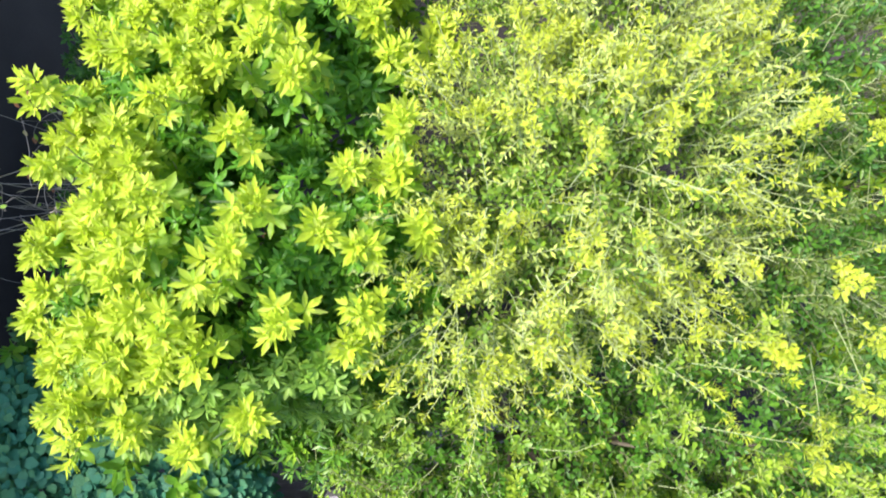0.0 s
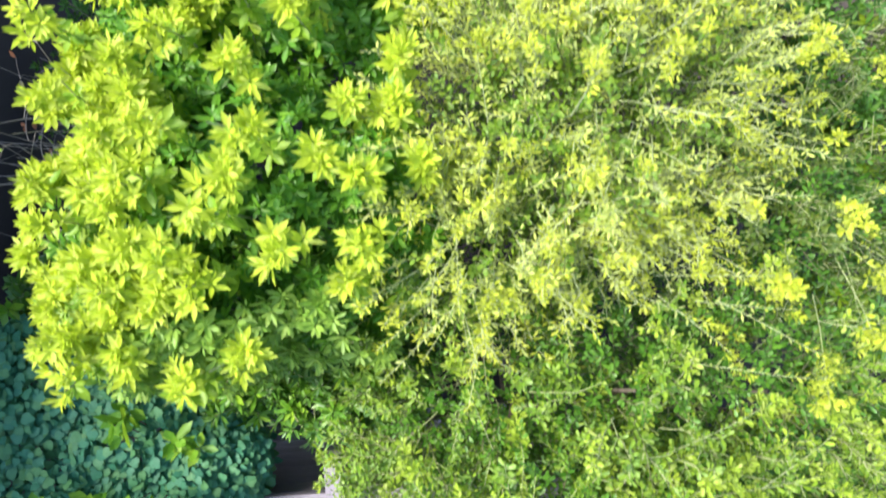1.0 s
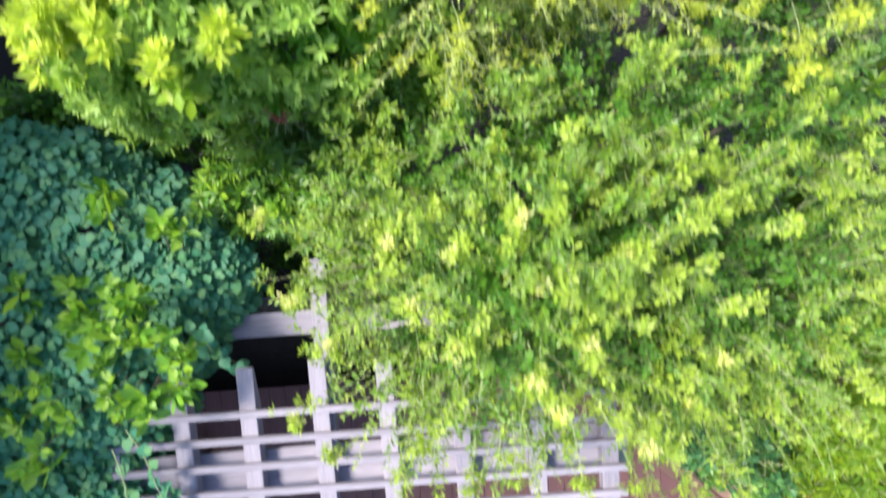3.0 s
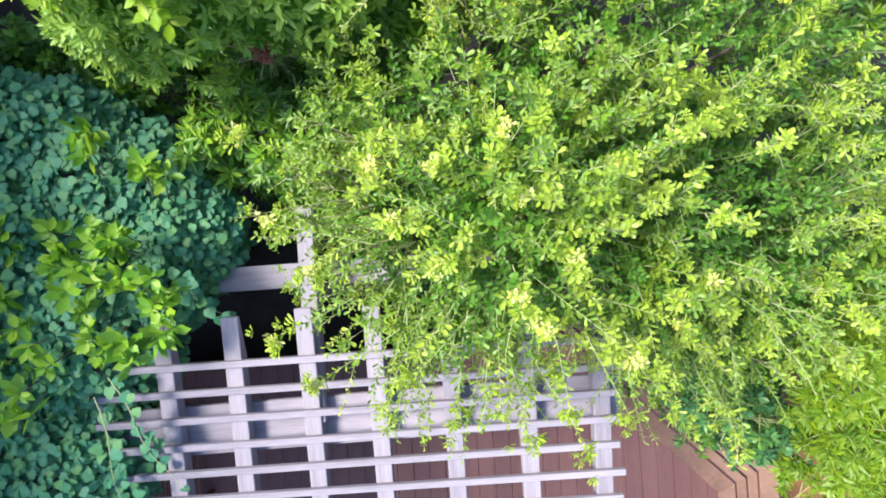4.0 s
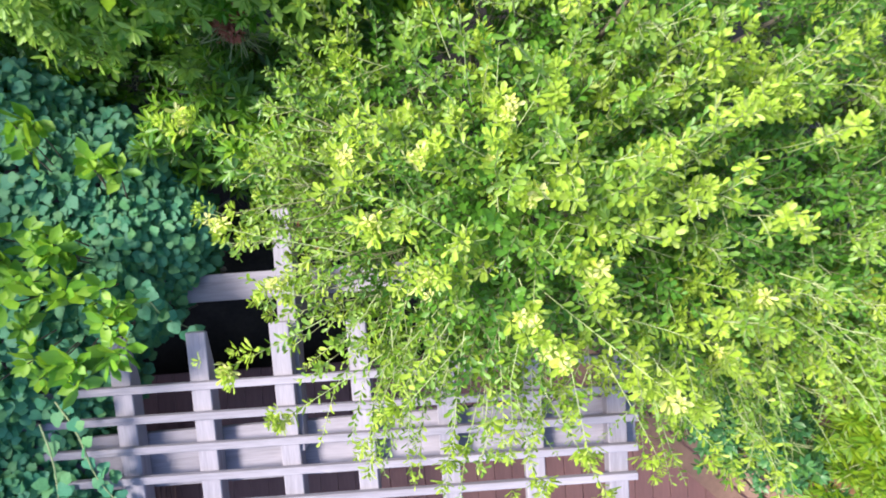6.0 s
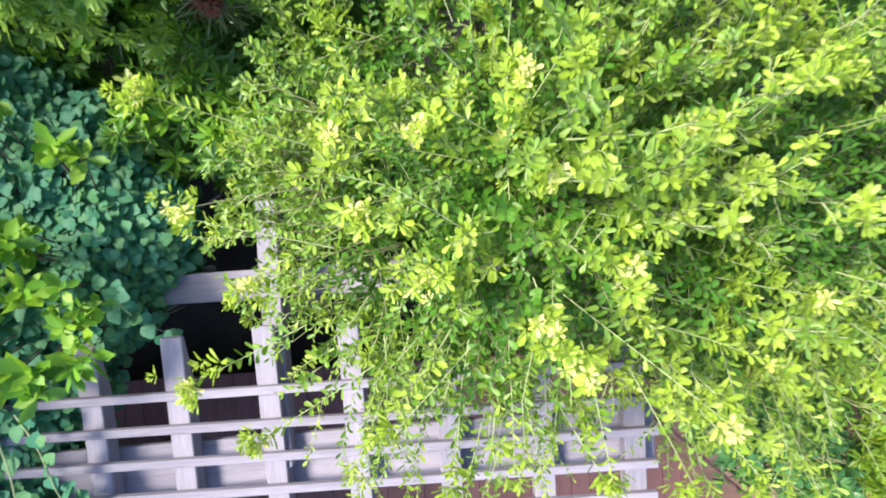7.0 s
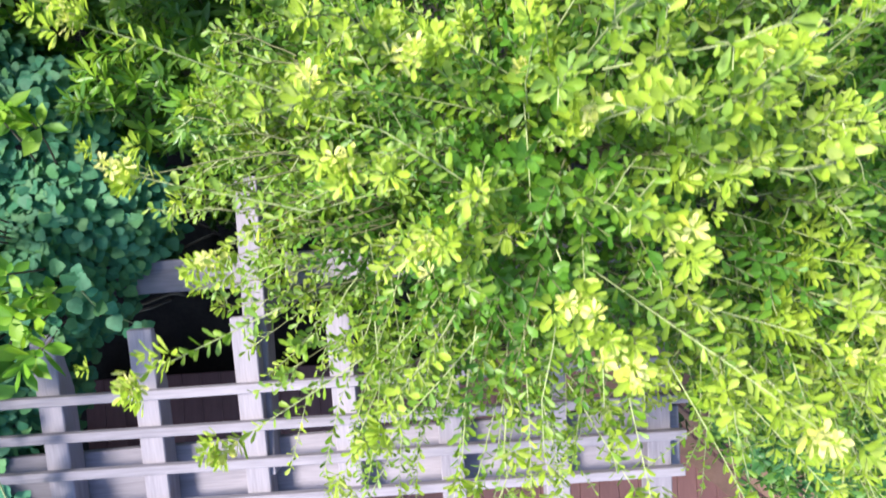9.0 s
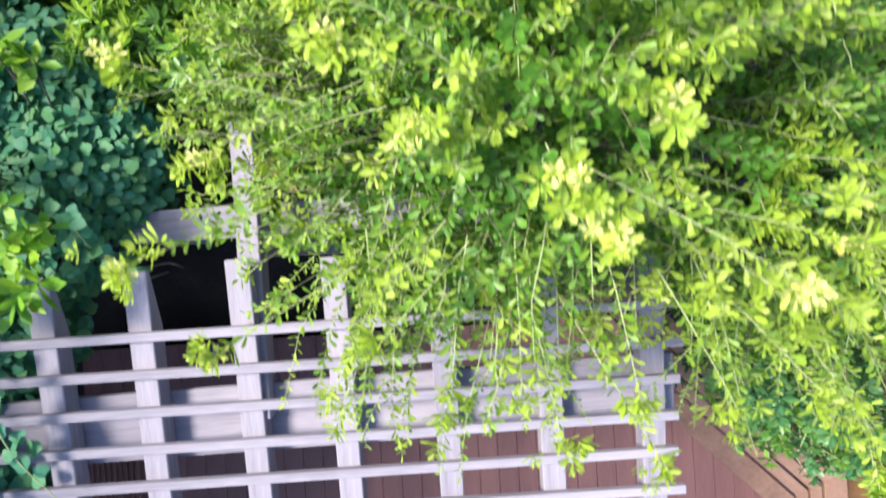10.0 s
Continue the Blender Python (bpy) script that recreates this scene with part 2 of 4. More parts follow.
def bent(p0, d, length, k, sag, wig, smooth=0):
    """Polylines (n, k, 3) from p0 along d, sagging by sag * length and wandering."""
    n = len(p0)
    s = np.linspace(0, 1, k)[None, :, None]
    w = np.cumsum(rng.normal(0, 1, (n, k, 3)) * np.asarray(wig).reshape(-1, 1, 1), axis=1)
    for _ in range(smooth):
        w[:, 1:-1] = (w[:, :-2] + w[:, 1:-1] + w[:, 2:]) / 3
    w -= w[:, :1]
    L = np.asarray(length)[:, None, None]
    return p0[:, None, :] + L * (unit(d)[:, None, :] * s + w * s) - np.array([0, 0, 1.0]) * (L * np.asarray(sag).reshape(-1, 1, 1) * s * s)


def on_lobes(lobes, n, inner, outer, low=-0.2, lumpy=0.10):
    """Random points in the shells of ellipsoids (cx, cy, cz, rx, ry, rz), not inside a neighbour; with the outward direction."""
    lobes = np.array(lobes)
    area = lobes[:, 3] * lobes[:, 4] + lobes[:, 5] * (lobes[:, 3] + lobes[:, 4]) * 0.5
    P, D = [], []
    have = 0
    while have < n:
        i = rng.choice(len(lobes), size=n, p=area / area.sum())
        u = unit(rng.normal(size=(n, 3)))
        u[:, 2] = np.where(u[:, 2] < low, -u[:, 2], u[:, 2])
        r = rng.uniform(inner, outer, n)[:, None]
        p = lobes[i, :3] + lobes[i, 3:] * u * r
        ok = np.ones(n, bool)
        for j in range(len(lobes)):
            q = np.linalg.norm((p - lobes[j, :3]) / lobes[j, 3:], axis=1)
            ok &= (q > inner * 0.98) | (i == j)
        d = unit(u / lobes[i, 3:])
        bulge = np.array([noise.noise(Vector(c) * 2.6) + 0.5 * noise.noise(Vector(c) * 6.0) for c in p])
        p = p + d * (bulge * lumpy)[:, None]
        P.append(p[ok])
        D.append(d[ok])
        have += ok.sum()
    return np.concatenate(P)[:n], np.concatenate(D)[:n]


def shoots(p0, d, length, k=7, sag=0.15, wig=0.02, gap=0.015, leaf=(0.02, 0.034), spread=0.9, bare=0.12):
    """Leafy shoots: polylines, and their leaves as (p, d, up, length, s), s the place along the shoot."""
    path = bent(p0, d, length, k, sag, wig)
    n = len(p0)
    P, D, U, L, S, I = [], [], [], [], [], []
    side = unit(np.cross(d, rng.normal(size=(n, 3))))
    other = unit(np.cross(d, side))
    count = np.maximum((np.asarray(length) * (1 - bare) / gap).astype(int), 3)
    turn0 = rng.uniform(0, 6.28, n)
    for c in range(count.max()):
        a = count > c
        s = bare + (1 - bare) * (c + rng.uniform(0.1, 0.9, n)) / count
        s = np.minimum(s, 1)
        x = s * (k - 1)
        i = np.minimum(x.astype(int), k - 2)
        f = (x - i)[:, None]
        q = path[np.arange(n), i] * (1 - f) + path[np.arange(n), i + 1] * f
        t = unit(path[np.arange(n), i + 1] - path[np.arange(n), i])
        ph = turn0 + c * 2.4 + rng.normal(0, 0.3, n)
        r = np.cos(ph)[:, None] * side + np.sin(ph)[:, None] * other
        dd = unit(t * (0.55 + 0.5 * s[:, None] ** 2) + r * spread)
        up = unit(t * 0.5 + np.array([0, 0, 0.75]) + rng.normal(0, 0.45, (n, 3)))
        size = rng.uniform(*leaf, n) * (1.0 - 0.35 * s ** 3)
        P.append(q[a]), D.append(dd[a]), U.append(up[a]), L.append(size[a]), S.append(s[a]), I.append(np.nonzero(a)[0])
    return path, [np.concatenate(v) for v in (P, D, U, L, S, I)]


def trunk_and_limbs(parent, base, lobes, fork, r=0.045):
    """A trunk to the fork and a limb to each lobe."""
    base, fork = np.array(base, float), np.array(fork, float)
    s = np.linspace(0, 1, 9)[:, None]
    path = base * (1 - s) + fork * s + np.sin(s * 5.0) * np.array([0.03, 0.02, 0])
    trunk = tubes("trunk", path[None], r, r * 0.7, M_BARK, parent, 10)
    bpy.context.view_layer.update()
    for cx, cy, cz, rx, ry, rz in lobes:
        end = np.array([cx, cy, cz + rz * 0.55])
        mid = fork * 0.45 + end * 0.55 + np.array([0, 0, -0.12])
        p = (1 - s) ** 2 * fork + 2 * s * (1 - s) * mid + s ** 2 * end
        tubes("limb", p[None], r * 0.6, 0.007, M_BARK, trunk, 8)


# ---- the pergola and deck, turned a little against the camera's line ----
TURNED = 3.9
YARD = pose(0, 0, 0, 0, 0, TURNED)


def yard(u, v, z=0.0):
    return YARD @ Vector((u, v, z))


def ground():
    n = 60
    c = np.concatenate([np.linspace(-1, 1, n) * 6])
    far = np.concatenate([[-400, -120, -40, -14], c, [14, 40, 120, 400]])
    X, Y = np.meshgrid(far, far - 1)
    Z = np.array([[0.05 * noise.noise(Vector((x * 1.3, y * 1.3, 0))) + 0.02 * noise.noise(Vector((x * 5, y * 5, 3))) for x, y in zip(a, b)] for a, b in zip(X, Y)])
    k = len(far)
    i = np.arange(k - 1)
    q = np.stack([(i[:, None] * k + i), (i[:, None] * k + i + 1), ((i[:, None] + 1) * k + i + 1), ((i[:, None] + 1) * k + i)], -1).reshape(-1, 4)
    ob = part("ground", raw_mesh("ground", np.stack([X, Y, Z], -1).reshape(-1, 3), q), M_SOIL)
    tagged(ob, "dark bare garden soil under the shrubs", "ground", kind="structure")


ground()

M_MULCH = grain_material("bark_mulch", [(0.07, 0.028, 0.010), (0.15, 0.067, 0.024), (0.23, 0.115, 0.042)], (1, 1, 1), 9, 0.95, 1.0, 0.2, 70)
M_WALL = grain_material("dark_wall", [(0.02, 0.017, 0.019), (0.035, 0.029, 0.031), (0.05, 0.043, 0.045)], (1, 1, 1), 2, 0.8, 0.3, 0.4)


def sun_block_wall():
    """Added plain dark wall that closes the sun's side and shades vine and soil."""
    bm = bmesh.new()
    bmesh.ops.create_cube(bm, size=1, matrix=Matrix.Translation((-3.55, -1.0, 2.40)) @ Matrix.Diagonal((0.2, 14.0, 5.0, 1)))
    tagged(part("wall_west", bm, M_WALL), "plain dark wall added on the sun's side to shade the vine", "wall", kind="structure")


sun_block_wall()


def mulch_bed():
    n = 26
    u, v = np.meshgrid(np.linspace(2.35, 5.2, n), np.linspace(-6.5, -2.3, n))
    z = np.array([[0.10 + 0.04 * noise.noise(Vector((a * 2.3, b * 2.3, 1))) for a, b in zip(x, y)] for x, y in zip(u, v)])
    z[0], z[-1], z[:, 0], z[:, -1] = -0.06, -0.06, -0.06, -0.06
    i = np.arange(n - 1)
    q = np.stack([(i[:, None] * n + i), (i[:, None] * n + i + 1), ((i[:, None] + 1) * n + i + 1), ((i[:, None] + 1) * n + i)], -1).reshape(-1, 4)
    ob = part("mulch_bed", raw_mesh("mulch_bed", np.stack([u, v, z], -1).reshape(-1, 3), q), M_MULCH)
    ob.matrix_basis = YARD
    tagged(ob, "orange-brown bark mulch bed beside the deck", "mulch", kind="structure")


mulch_bed()

RAFTERS = (-2.29, -1.888, -1.490, -1.118, -0.727, -0.368, 0.030, 0.432, 0.832)
FALL = 6.0  # the lattice roof falls away from its eaves by so many degrees


def pergola():
    p = thing("pergola", yard(-0.6, -3.0), "weathered greyish wooden pergola with a lattice roof", "pergola")
    p.rotation_euler = (0, 0, radians(TURNED))
    bpy.context.view_layer.update()

    def at(u, v, z):
        return Matrix.Translation((u + 0.6, v + 3.0, z))

    # the roof's plane: y runs along the rafters from the eaves at y = 0
    roof = at(0, -1.88, 2.375) @ pose(0, 0, 0, FALL, 0, 0)
    for u in RAFTERS:
        top = rng.uniform(-0.012, 0.012)
        bm = bmesh.new()
        w, h, lo = 0.046, 0.09, -2.75
        prof = [(top, 0), (top, -0.03), (top - 0.23, -h), (lo, -h), (lo, 0)]
        a = [bm.verts.new((-w, y, z)) for y, z in prof]
        b = [bm.verts.new((w, y, z)) for y, z in prof]
        bm.faces.new(a[::-1]), bm.faces.new(b)
        for j in range(5):
            bm.faces.new((a[j], a[(j + 1) % 5], b[(j + 1) % 5], b[j]))
        bmesh.ops.recalc_face_normals(bm, faces=bm.faces[:])
        bmesh.ops.bevel(bm, geom=bm.edges[:], offset=0.004, segments=1, affect="EDGES")
        part("rafter", bm, M_RAFTER, p).matrix_basis = roof @ Matrix.Translation((u, 0, 0)) @ pose(0, 0, 0, 0, 0, rng.uniform(-0.25, 0.25))
    y = -0.258
    for i in range(16):
        plank("slat", (3.32, 0.036, 0.03), M_SLAT, p, roof @ Matrix.Translation((-0.735 + rng.uniform(-0.02, 0.02), y, 0.016)) @ pose(0, 0, 0, 0, 0, rng.uniform(-0.25, 0.25)), 0.003)
        y -= 0.1475
    plank("fascia_board", (2.80, 0.28, 0.03), M_SLAT, p, roof @ Matrix.Translation((-0.45, -0.645, -0.112)) @ pose(0, 0, 0, 0, 0, 0.7))
    plank("beam", (0.09, 1.17, 0.10), M_RAFTER, p, at(-0.706, -1.915, 2.245))
    plank("beam", (3.2, 0.09, 0.14), M_SLAT, p, at(-0.745, -4.2, 1.95))
    for u, v, h in ((-0.706, -1.82, 2.194), (-2.2, -4.2, 1.88), (0.75, -4.2, 1.88), (0.832, -2.05, 2.27)):
        plank("post", (0.09, 0.09, h + 0.05), M_POST, p, at(u, v, h / 2 - 0.025))


pergola()



def fence():
    f = thing("fence", yard(-0.9, -1.7), "weathered mauve-grey fence of level boards with a flat cap", "fence")
    f.rotation_euler = (0, 0, radians(TURNED))
    bpy.context.view_layer.update()
    for u0, u1 in ((-2.9, -0.735), (-0.641, 0.95)):
        mid, long_ = (u0 + u1) / 2 + 0.9, u1 - u0
        plank("cap", (long_, 0.142, 0.045), M_SLAT, f, Matrix.Translation((mid, -0.002, 2.02)))
        z = 0.11
        while z < 1.93:
            plank("board", (long_, 0.022, 0.136), M_SLAT, f, Matrix.Translation((mid, 0.022 + rng.uniform(-0.002, 0.002), z)))
            z += 0.1425
        for u in np.arange(u0 + 0.05, u1 + 0.01, 1.02):
            plank("post", (0.09, 0.03, 2.02), M_POST, f, Matrix.Translation((u + 0.9, -0.006, 0.9865)))


fence()

DECK = 0.27


def deck():
    d = thing("deck", yard(0, -4.0), "reddish brown stained board deck", "deck", kind="structure")
    d.rotation_euler = (0, 0, radians(TURNED))
    bpy.context.view_layer.update()
    u = -2.6
    while u < 2.75:
        top = -2.46 if u < 1.2 else -2.46 - (u - 1.2) * 0.75
        plank("board", (0.1422, top + 6.2, 0.028), M_DECK, d, Matrix.Translation((u, (top - 6.2) / 2 + 4.0, DECK - 0.014)))
        u += 0.1445
    plank("joist", (3.9, 0.05, 0.22), M_DECK, d, Matrix.Translation((-0.55, 1.45, 0.14)))
    plank("joist", (5.0, 0.05, 0.2), M_DECK, d, Matrix.Translation((0, -2.0, 0.13)))


deck()


def bench():
    b = thing("deck_bench", yard(2.2, -3.4), "brown stained slatted bench along the deck's cut corner", "bench")
    b.rotation_euler = (0, 0, radians(TURNED))
    bpy.context.view_layer.update()
    top = 0.72
    cu, cv = 2.469 - 2.2, -3.599 + 3.4
    # boards are strips mitred at the bend: offsets from the outer line, inward negative
    tan = math.tan(radians(22.5))
    for lo, hi in ((0.009, 0.16), (-0.084, -0.009), (-0.177, -0.102), (-0.335, -0.195)):
        for arm in (0, 1):
            bm = bmesh.new()
            pts = []
            for off, far in ((lo, 0), (hi, 0), (hi, 1), (lo, 1)):
                # the bend, moved along the mitre
                bx, by = cu + off, cv + off * tan
                if far:
                    if arm == 0:
                        bx, by = bx - 1.9, by + 1.9
                    else:
                        by -= 2.2
                pts.append((bx, by))
            vs = [bm.verts.new((x, y, 0)) for x, y in pts]
            f = bm.faces.new(vs)
            bmesh.ops.recalc_face_normals(bm, faces=[f])
            ext = bmesh.ops.extrude_face_region(bm, geom=[f])
            bmesh.ops.translate(bm, vec=(0, 0, -0.035), verts=[g for g in ext["geom"] if isinstance(g, bmesh.types.BMVert)])
            bmesh.ops.recalc_face_normals(bm, faces=bm.faces[:])
            bmesh.ops.bevel(bm, geom=bm.edges[:], offset=0.004, segments=1, affect="EDGES")
            ob = part("seat_board", bm, M_BENCH, b)
            ob.location = (0, 0, top)
    for du, dv in ((0.05, -0.9), (-0.25, -0.9), (0.0, -0.1), (-0.75, 0.85), (-0.95, 0.65), (-1.5, 1.6)):
        plank("leg", (0.07, 0.07, 0.42), M_BENCH, b, Matrix.Translation((cu - 0.05 + du, cv + dv, DECK + 0.205)))


bench()

M_LOUNGE = grain_material("lounge_stain", [(0.05, 0.018, 0.014), (0.12, 0.045, 0.034), (0.17, 0.07, 0.05)], (1, 0.1, 1), 9, 0.7, 0.3, 0.8, 90)


def slatted_seat():
    b = thing("slatted_lounge", yard(-2.5, -3.3, DECK), "dark reddish-brown slatted wooden lounge in the pergola's shade", "lounge")
    b.rotation_euler = (0, 0, radians(TURNED))
    bpy.context.view_layer.update()
    for k in range(18):
        plank("slat", (0.026, 0.78, 0.018), M_LOUNGE, b, Matrix.Translation((-0.33 + 0.039 * k, 0, 0.271)), 0.003)
    for v in (-0.34, 0.34):
        plank("rail", (0.74, 0.05, 0.06), M_LOUNGE, b, Matrix.Translation((0, v, 0.231)))
        for u in (-0.34, 0.34):
            plank("leg", (0.06, 0.06, 0.2), M_LOUNGE, b, Matrix.Translation((u, v, 0.1)))


slatted_seat()


# ---- the small-leaved trees: crowns of thin leafy shoots ----
def split_parts(t, name, P, D, U, L, W, shape, material, keep, box, rest_name, label=""):
    """The leaves of a stretch of the plan (x0, y0, x1, y1), topmost first, as objects of their own; the rest in one mesh."""
    x0, y0, x1, y1 = box
    inside = np.nonzero((P[:, 0] > x0) & (P[:, 0] < x1) & (P[:, 1] > y0) & (P[:, 1] < y1))[0]
    first = inside[np.argsort(-P[inside, 2])][:keep]
    rest = np.ones(len(P), bool)
    rest[first] = False
    leaf_parts(name, P[first], D[first], U[first], L[first], W[first], shape, material, t)
    leaves(rest_name, P[rest], D[rest], U[rest], L[rest], W[rest], shape, material, t, label)


def small_leaved_tree(name, label, base, fork, lobes, n_shoot, n_inner, tip_mat, mid_mat, leaf, gap, length, key_tips, box, upright=0.8, wild=0.36, inner_mat=None, hangers=(), n_spray=400, bright=0.55, group="", shape=OBOVATE, wands=0, stem_mat=None, gaps=0.0, n_cream=0, back=9.0, per=8, side=None, depth=(0.35, 0.86), shaft=None, hub=()):
    t = thing(name, base, label, "tree", group)
    trunk_and_limbs(t, base, lobes, fork)
    def in_gap(q):
        """True where the crown is left open, so that one sees into its shade."""
        open_ = np.hypot(q[:, 0] - shaft[0], q[:, 1] - shaft[1]) < shaft[2] if shaft else False
        return open_ | (np.array([noise.noise(Vector(c) * 3.1) + 0.4 * noise.noise(Vector(c) * 7.0) for c in q]) > 0.62 - gaps - np.where(q[:, 1] > -1.1, 0.28, 0.0) - np.where((q[:, 1] > -0.8) & (q[:, 0] > 0.75), 0.07, 0.0))

    # boughs that leave the middle of each lobe and arch outwards, each with side shoots towards its end
    b, bd = on_lobes(lobes, n_shoot // per, 0.40, 0.66, 0.0)
    if gaps:
        keep = ~in_gap(b + bd * 0.28)
        b, bd = b[keep], bd[keep]
    nb = len(b)
    bd = unit(bd * 0.95 + np.array([0, 0, upright * 0.6]) + rng.normal(0, wild * 0.8, bd.shape))
    bough = bent(b, bd, rng.uniform(0.28, 0.52, nb), 8, rng.uniform(0.05, 0.35, nb), 0.03)
    tubes("bough", bough, 0.0028, 0.0012, stem_mat or M_GREEN_TWIG, t, 3, "thin arching boughs", kind="stuff")
    f = 7.0 * rng.uniform(0.22, 1.0, (nb, per))
    i = np.minimum(f.astype(int), 6)
    row = np.arange(nb)[:, None]
    w = (f - i)[..., None]
    p = (bough[row, i] * (1 - w) + bough[row, i + 1] * w).reshape(-1, 3)
    tan = unit(bough[row, i + 1] - bough[row, i]).reshape(-1, 3)
    n_shoot = len(p)
    dirs = unit(tan * 0.85 + np.array([0, 0, 0.25]) + rng.normal(0, 0.42, tan.shape))
    L = rng.uniform(*(side or length), n_shoot) * (1.15 - 0.08 * f.ravel())
    bold = rng.uniform(0, 1, nb) < np.where((b[:, 1] > back) & (b[:, 0] < 1.0), bright * 0.3, bright * np.where(b[:, 0] > 1.0, 1.6, 1.2))
    fresh = bold[:, None] & (f > rng.uniform(3.4, 5.6, (nb, 1)))
    sag = rng.uniform(0.0, 0.3, n_shoot)
    # shoots that end at given tips
    if len(key_tips):
        tips = np.array(key_tips, float)
        c = np.array(lobes)[0, :3] + np.array([0, 0, 0.25])
        out = unit(tips - c) + np.array([0, 0, 0.2]) + rng.normal(0, 0.15, tips.shape)
        out = unit(out)
        kl = rng.uniform(0.32, 0.52, len(tips))
        p = np.concatenate([p, tips - out * kl[:, None] + np.array([0, 0, 0.1]) * kl[:, None]])
        dirs, L, sag = np.concatenate([dirs, out]), np.concatenate([L, kl]), np.concatenate([sag, np.full(len(tips), 0.1)])
    # long thin shoots that hang out over the edge: (x, y, z) boxes of their starts
    if len(hangers):
        x0, y0, z0, x1, y1, z1, m = hangers
        h = rng.uniform((x0, y0, z0), (x1, y1, z1), (m, 3))
        hd = unit(np.column_stack([(h[:, 0] - 0.35) * 0.7 + rng.normal(0, 0.25, m), np.full(m, -1.0), rng.uniform(-0.35, 0.25, m)]))
        p, dirs = np.concatenate([p, h]), np.concatenate([dirs, hd])
        L, sag = np.concatenate([L, rng.uniform(0.42, 0.74, m)]), np.concatenate([sag, rng.uniform(0.15, 0.6, m)])
    # wands: long thin arching shoots that stand clear of the crown, their stems showing
    w0 = len(p)
    if wands:
        h, hd = on_lobes(lobes, wands, 0.60, 0.82, 0.1)
        hd = unit(hd * np.array([1.0, 1.0, 0.4]) + np.array([0, 0, 0.25]) + rng.normal(0, 0.35, hd.shape))
        p, dirs = np.concatenate([p, h]), np.concatenate([dirs, hd])
        L, sag = np.concatenate([L, rng.uniform(0.30, 0.52, wands)]), np.concatenate([sag, rng.uniform(0.1, 0.55, wands)])
    # a leader at the crown's top from which bare-stemmed shoots part like spokes
    if len(hub):
        ends = np.array(hub[1:])
        start = np.tile(np.array(hub[0]), (len(ends), 1))
        p, dirs = np.concatenate([p, start]), np.concatenate([dirs, unit(ends - start)])
        L, sag = np.concatenate([L, np.linalg.norm(ends - start, axis=1)]), np.concatenate([sag, np.full(len(ends), 0.06)])
    # spires: a longer stem with short leafy side shoots crowded towards its end
    n0 = len(p)
    a, ad = on_lobes(lobes, n_spray, 0.72, 0.98)
    if gaps:
        a, ad = a[~in_gap(a)], ad[~in_gap(a)]
        n_spray = len(a)
    ad = unit(ad * 0.8 + np.array([0, 0, 0.75]) + rng.normal(0, 0.42, ad.shape))
    al = rng.uniform(0.18, 0.38, n_spray)
    m = 11
    main = bent(a, ad, al, 7, 0.12, 0.03)
    f = np.sort(6.0 * rng.uniform(0.12, 1.0, (n_spray, m)) ** 0.75, axis=1)
    i = np.minimum(f.astype(int), 5)
    w = (f - i)[..., None]
    row = np.arange(n_spray)[:, None]
    q = (main[row, i] * (1 - w) + main[row, i + 1] * w).reshape(-1, 3)
    t_ = np.repeat(ad, m, axis=0)
    sd = unit(t_ * 0.9 + rng.normal(0, 0.5, t_.shape) + np.array([0, 0, 0.2]))
    sl = rng.uniform(0.025, 0.07, len(q)) * (1.25 - 0.1 * f.ravel())
    tubes("stem", main, 0.0026, 0.0011, stem_mat or M_STEM, t, 3, "pale green stems", kind="stuff")
    p, dirs, L = np.concatenate([p, q]), np.concatenate([dirs, sd]), np.concatenate([L, sl])
    sag = np.concatenate([sag, np.full(len(q), 0.05)])
    n = len(p)
    wig = np.full(n, 0.06)
    wig[n_shoot:n_shoot + len(key_tips)] = 0.012
    wig[n0 - max(len(hub) - 1, 0):n0] = 0.012
    path, (P, D, U, S, s, I) = shoots(p, dirs, L, k=4, gap=gap, leaf=leaf, sag=sag, wig=wig)
    tubes("stem", path[:w0], 0.0020, 0.0009, stem_mat or M_STEM, t, 3, "pale green stems", kind="stuff")
    tubes("stem", path[n0:, ::3], 0.0018, 0.0009, M_STEM, t, 3, "pale green stems", kind="stuff")
    if wands:
        tubes("wand", path[w0:n0], 0.0018, 0.0010, stem_mat or M_STEM, t, 4, "long arching stems", kind="stuff")
    # young growth: the outer part of the stronger spires, the given tips, and a few plain shoots
    vigour = rng.uniform(0, 1, n)
    vigour[n_shoot:n_shoot + len(key_tips)] = 1
    tip_from = np.where(vigour > 0.80, 0.65, 1.1)
    strong = rng.uniform(0, 1, n_spray) < np.where((a[:, 1] > back) & (a[:, 0] < 1.0), bright * 0.25, bright)
    young = strong[:, None] & (f > rng.uniform(1.2, 3.4, (n_spray, 1)))
    tip_from[n0:] = np.where(young.ravel(), -1.0, 1.1)
    tip_from[:n_shoot] = np.where(fresh.ravel(), -1.0, 1.1)
    tip = s > tip_from[I]
    W = rng.uniform(0.8, 1.1, len(P))
    split_parts(t, "leaf", P[~tip], D[~tip], U[~tip], S[~tip], W[~tip], shape, mid_mat, 300, box, "foliage")
    # crowded young leaves at the ends of the strong spires and of the given tips
    e = np.concatenate([np.arange(n_shoot, n_shoot + len(key_tips)), np.arange(w0, n0)[::2]])
    e = np.concatenate([np.repeat(e[:len(key_tips)], 6), e[len(key_tips):]])
    end = np.concatenate([path[e, -1], main[strong, -1], bough[bold, -1]])
    end[:6 * len(key_tips)] += rng.normal(0, 0.026, (6 * len(key_tips), 3))
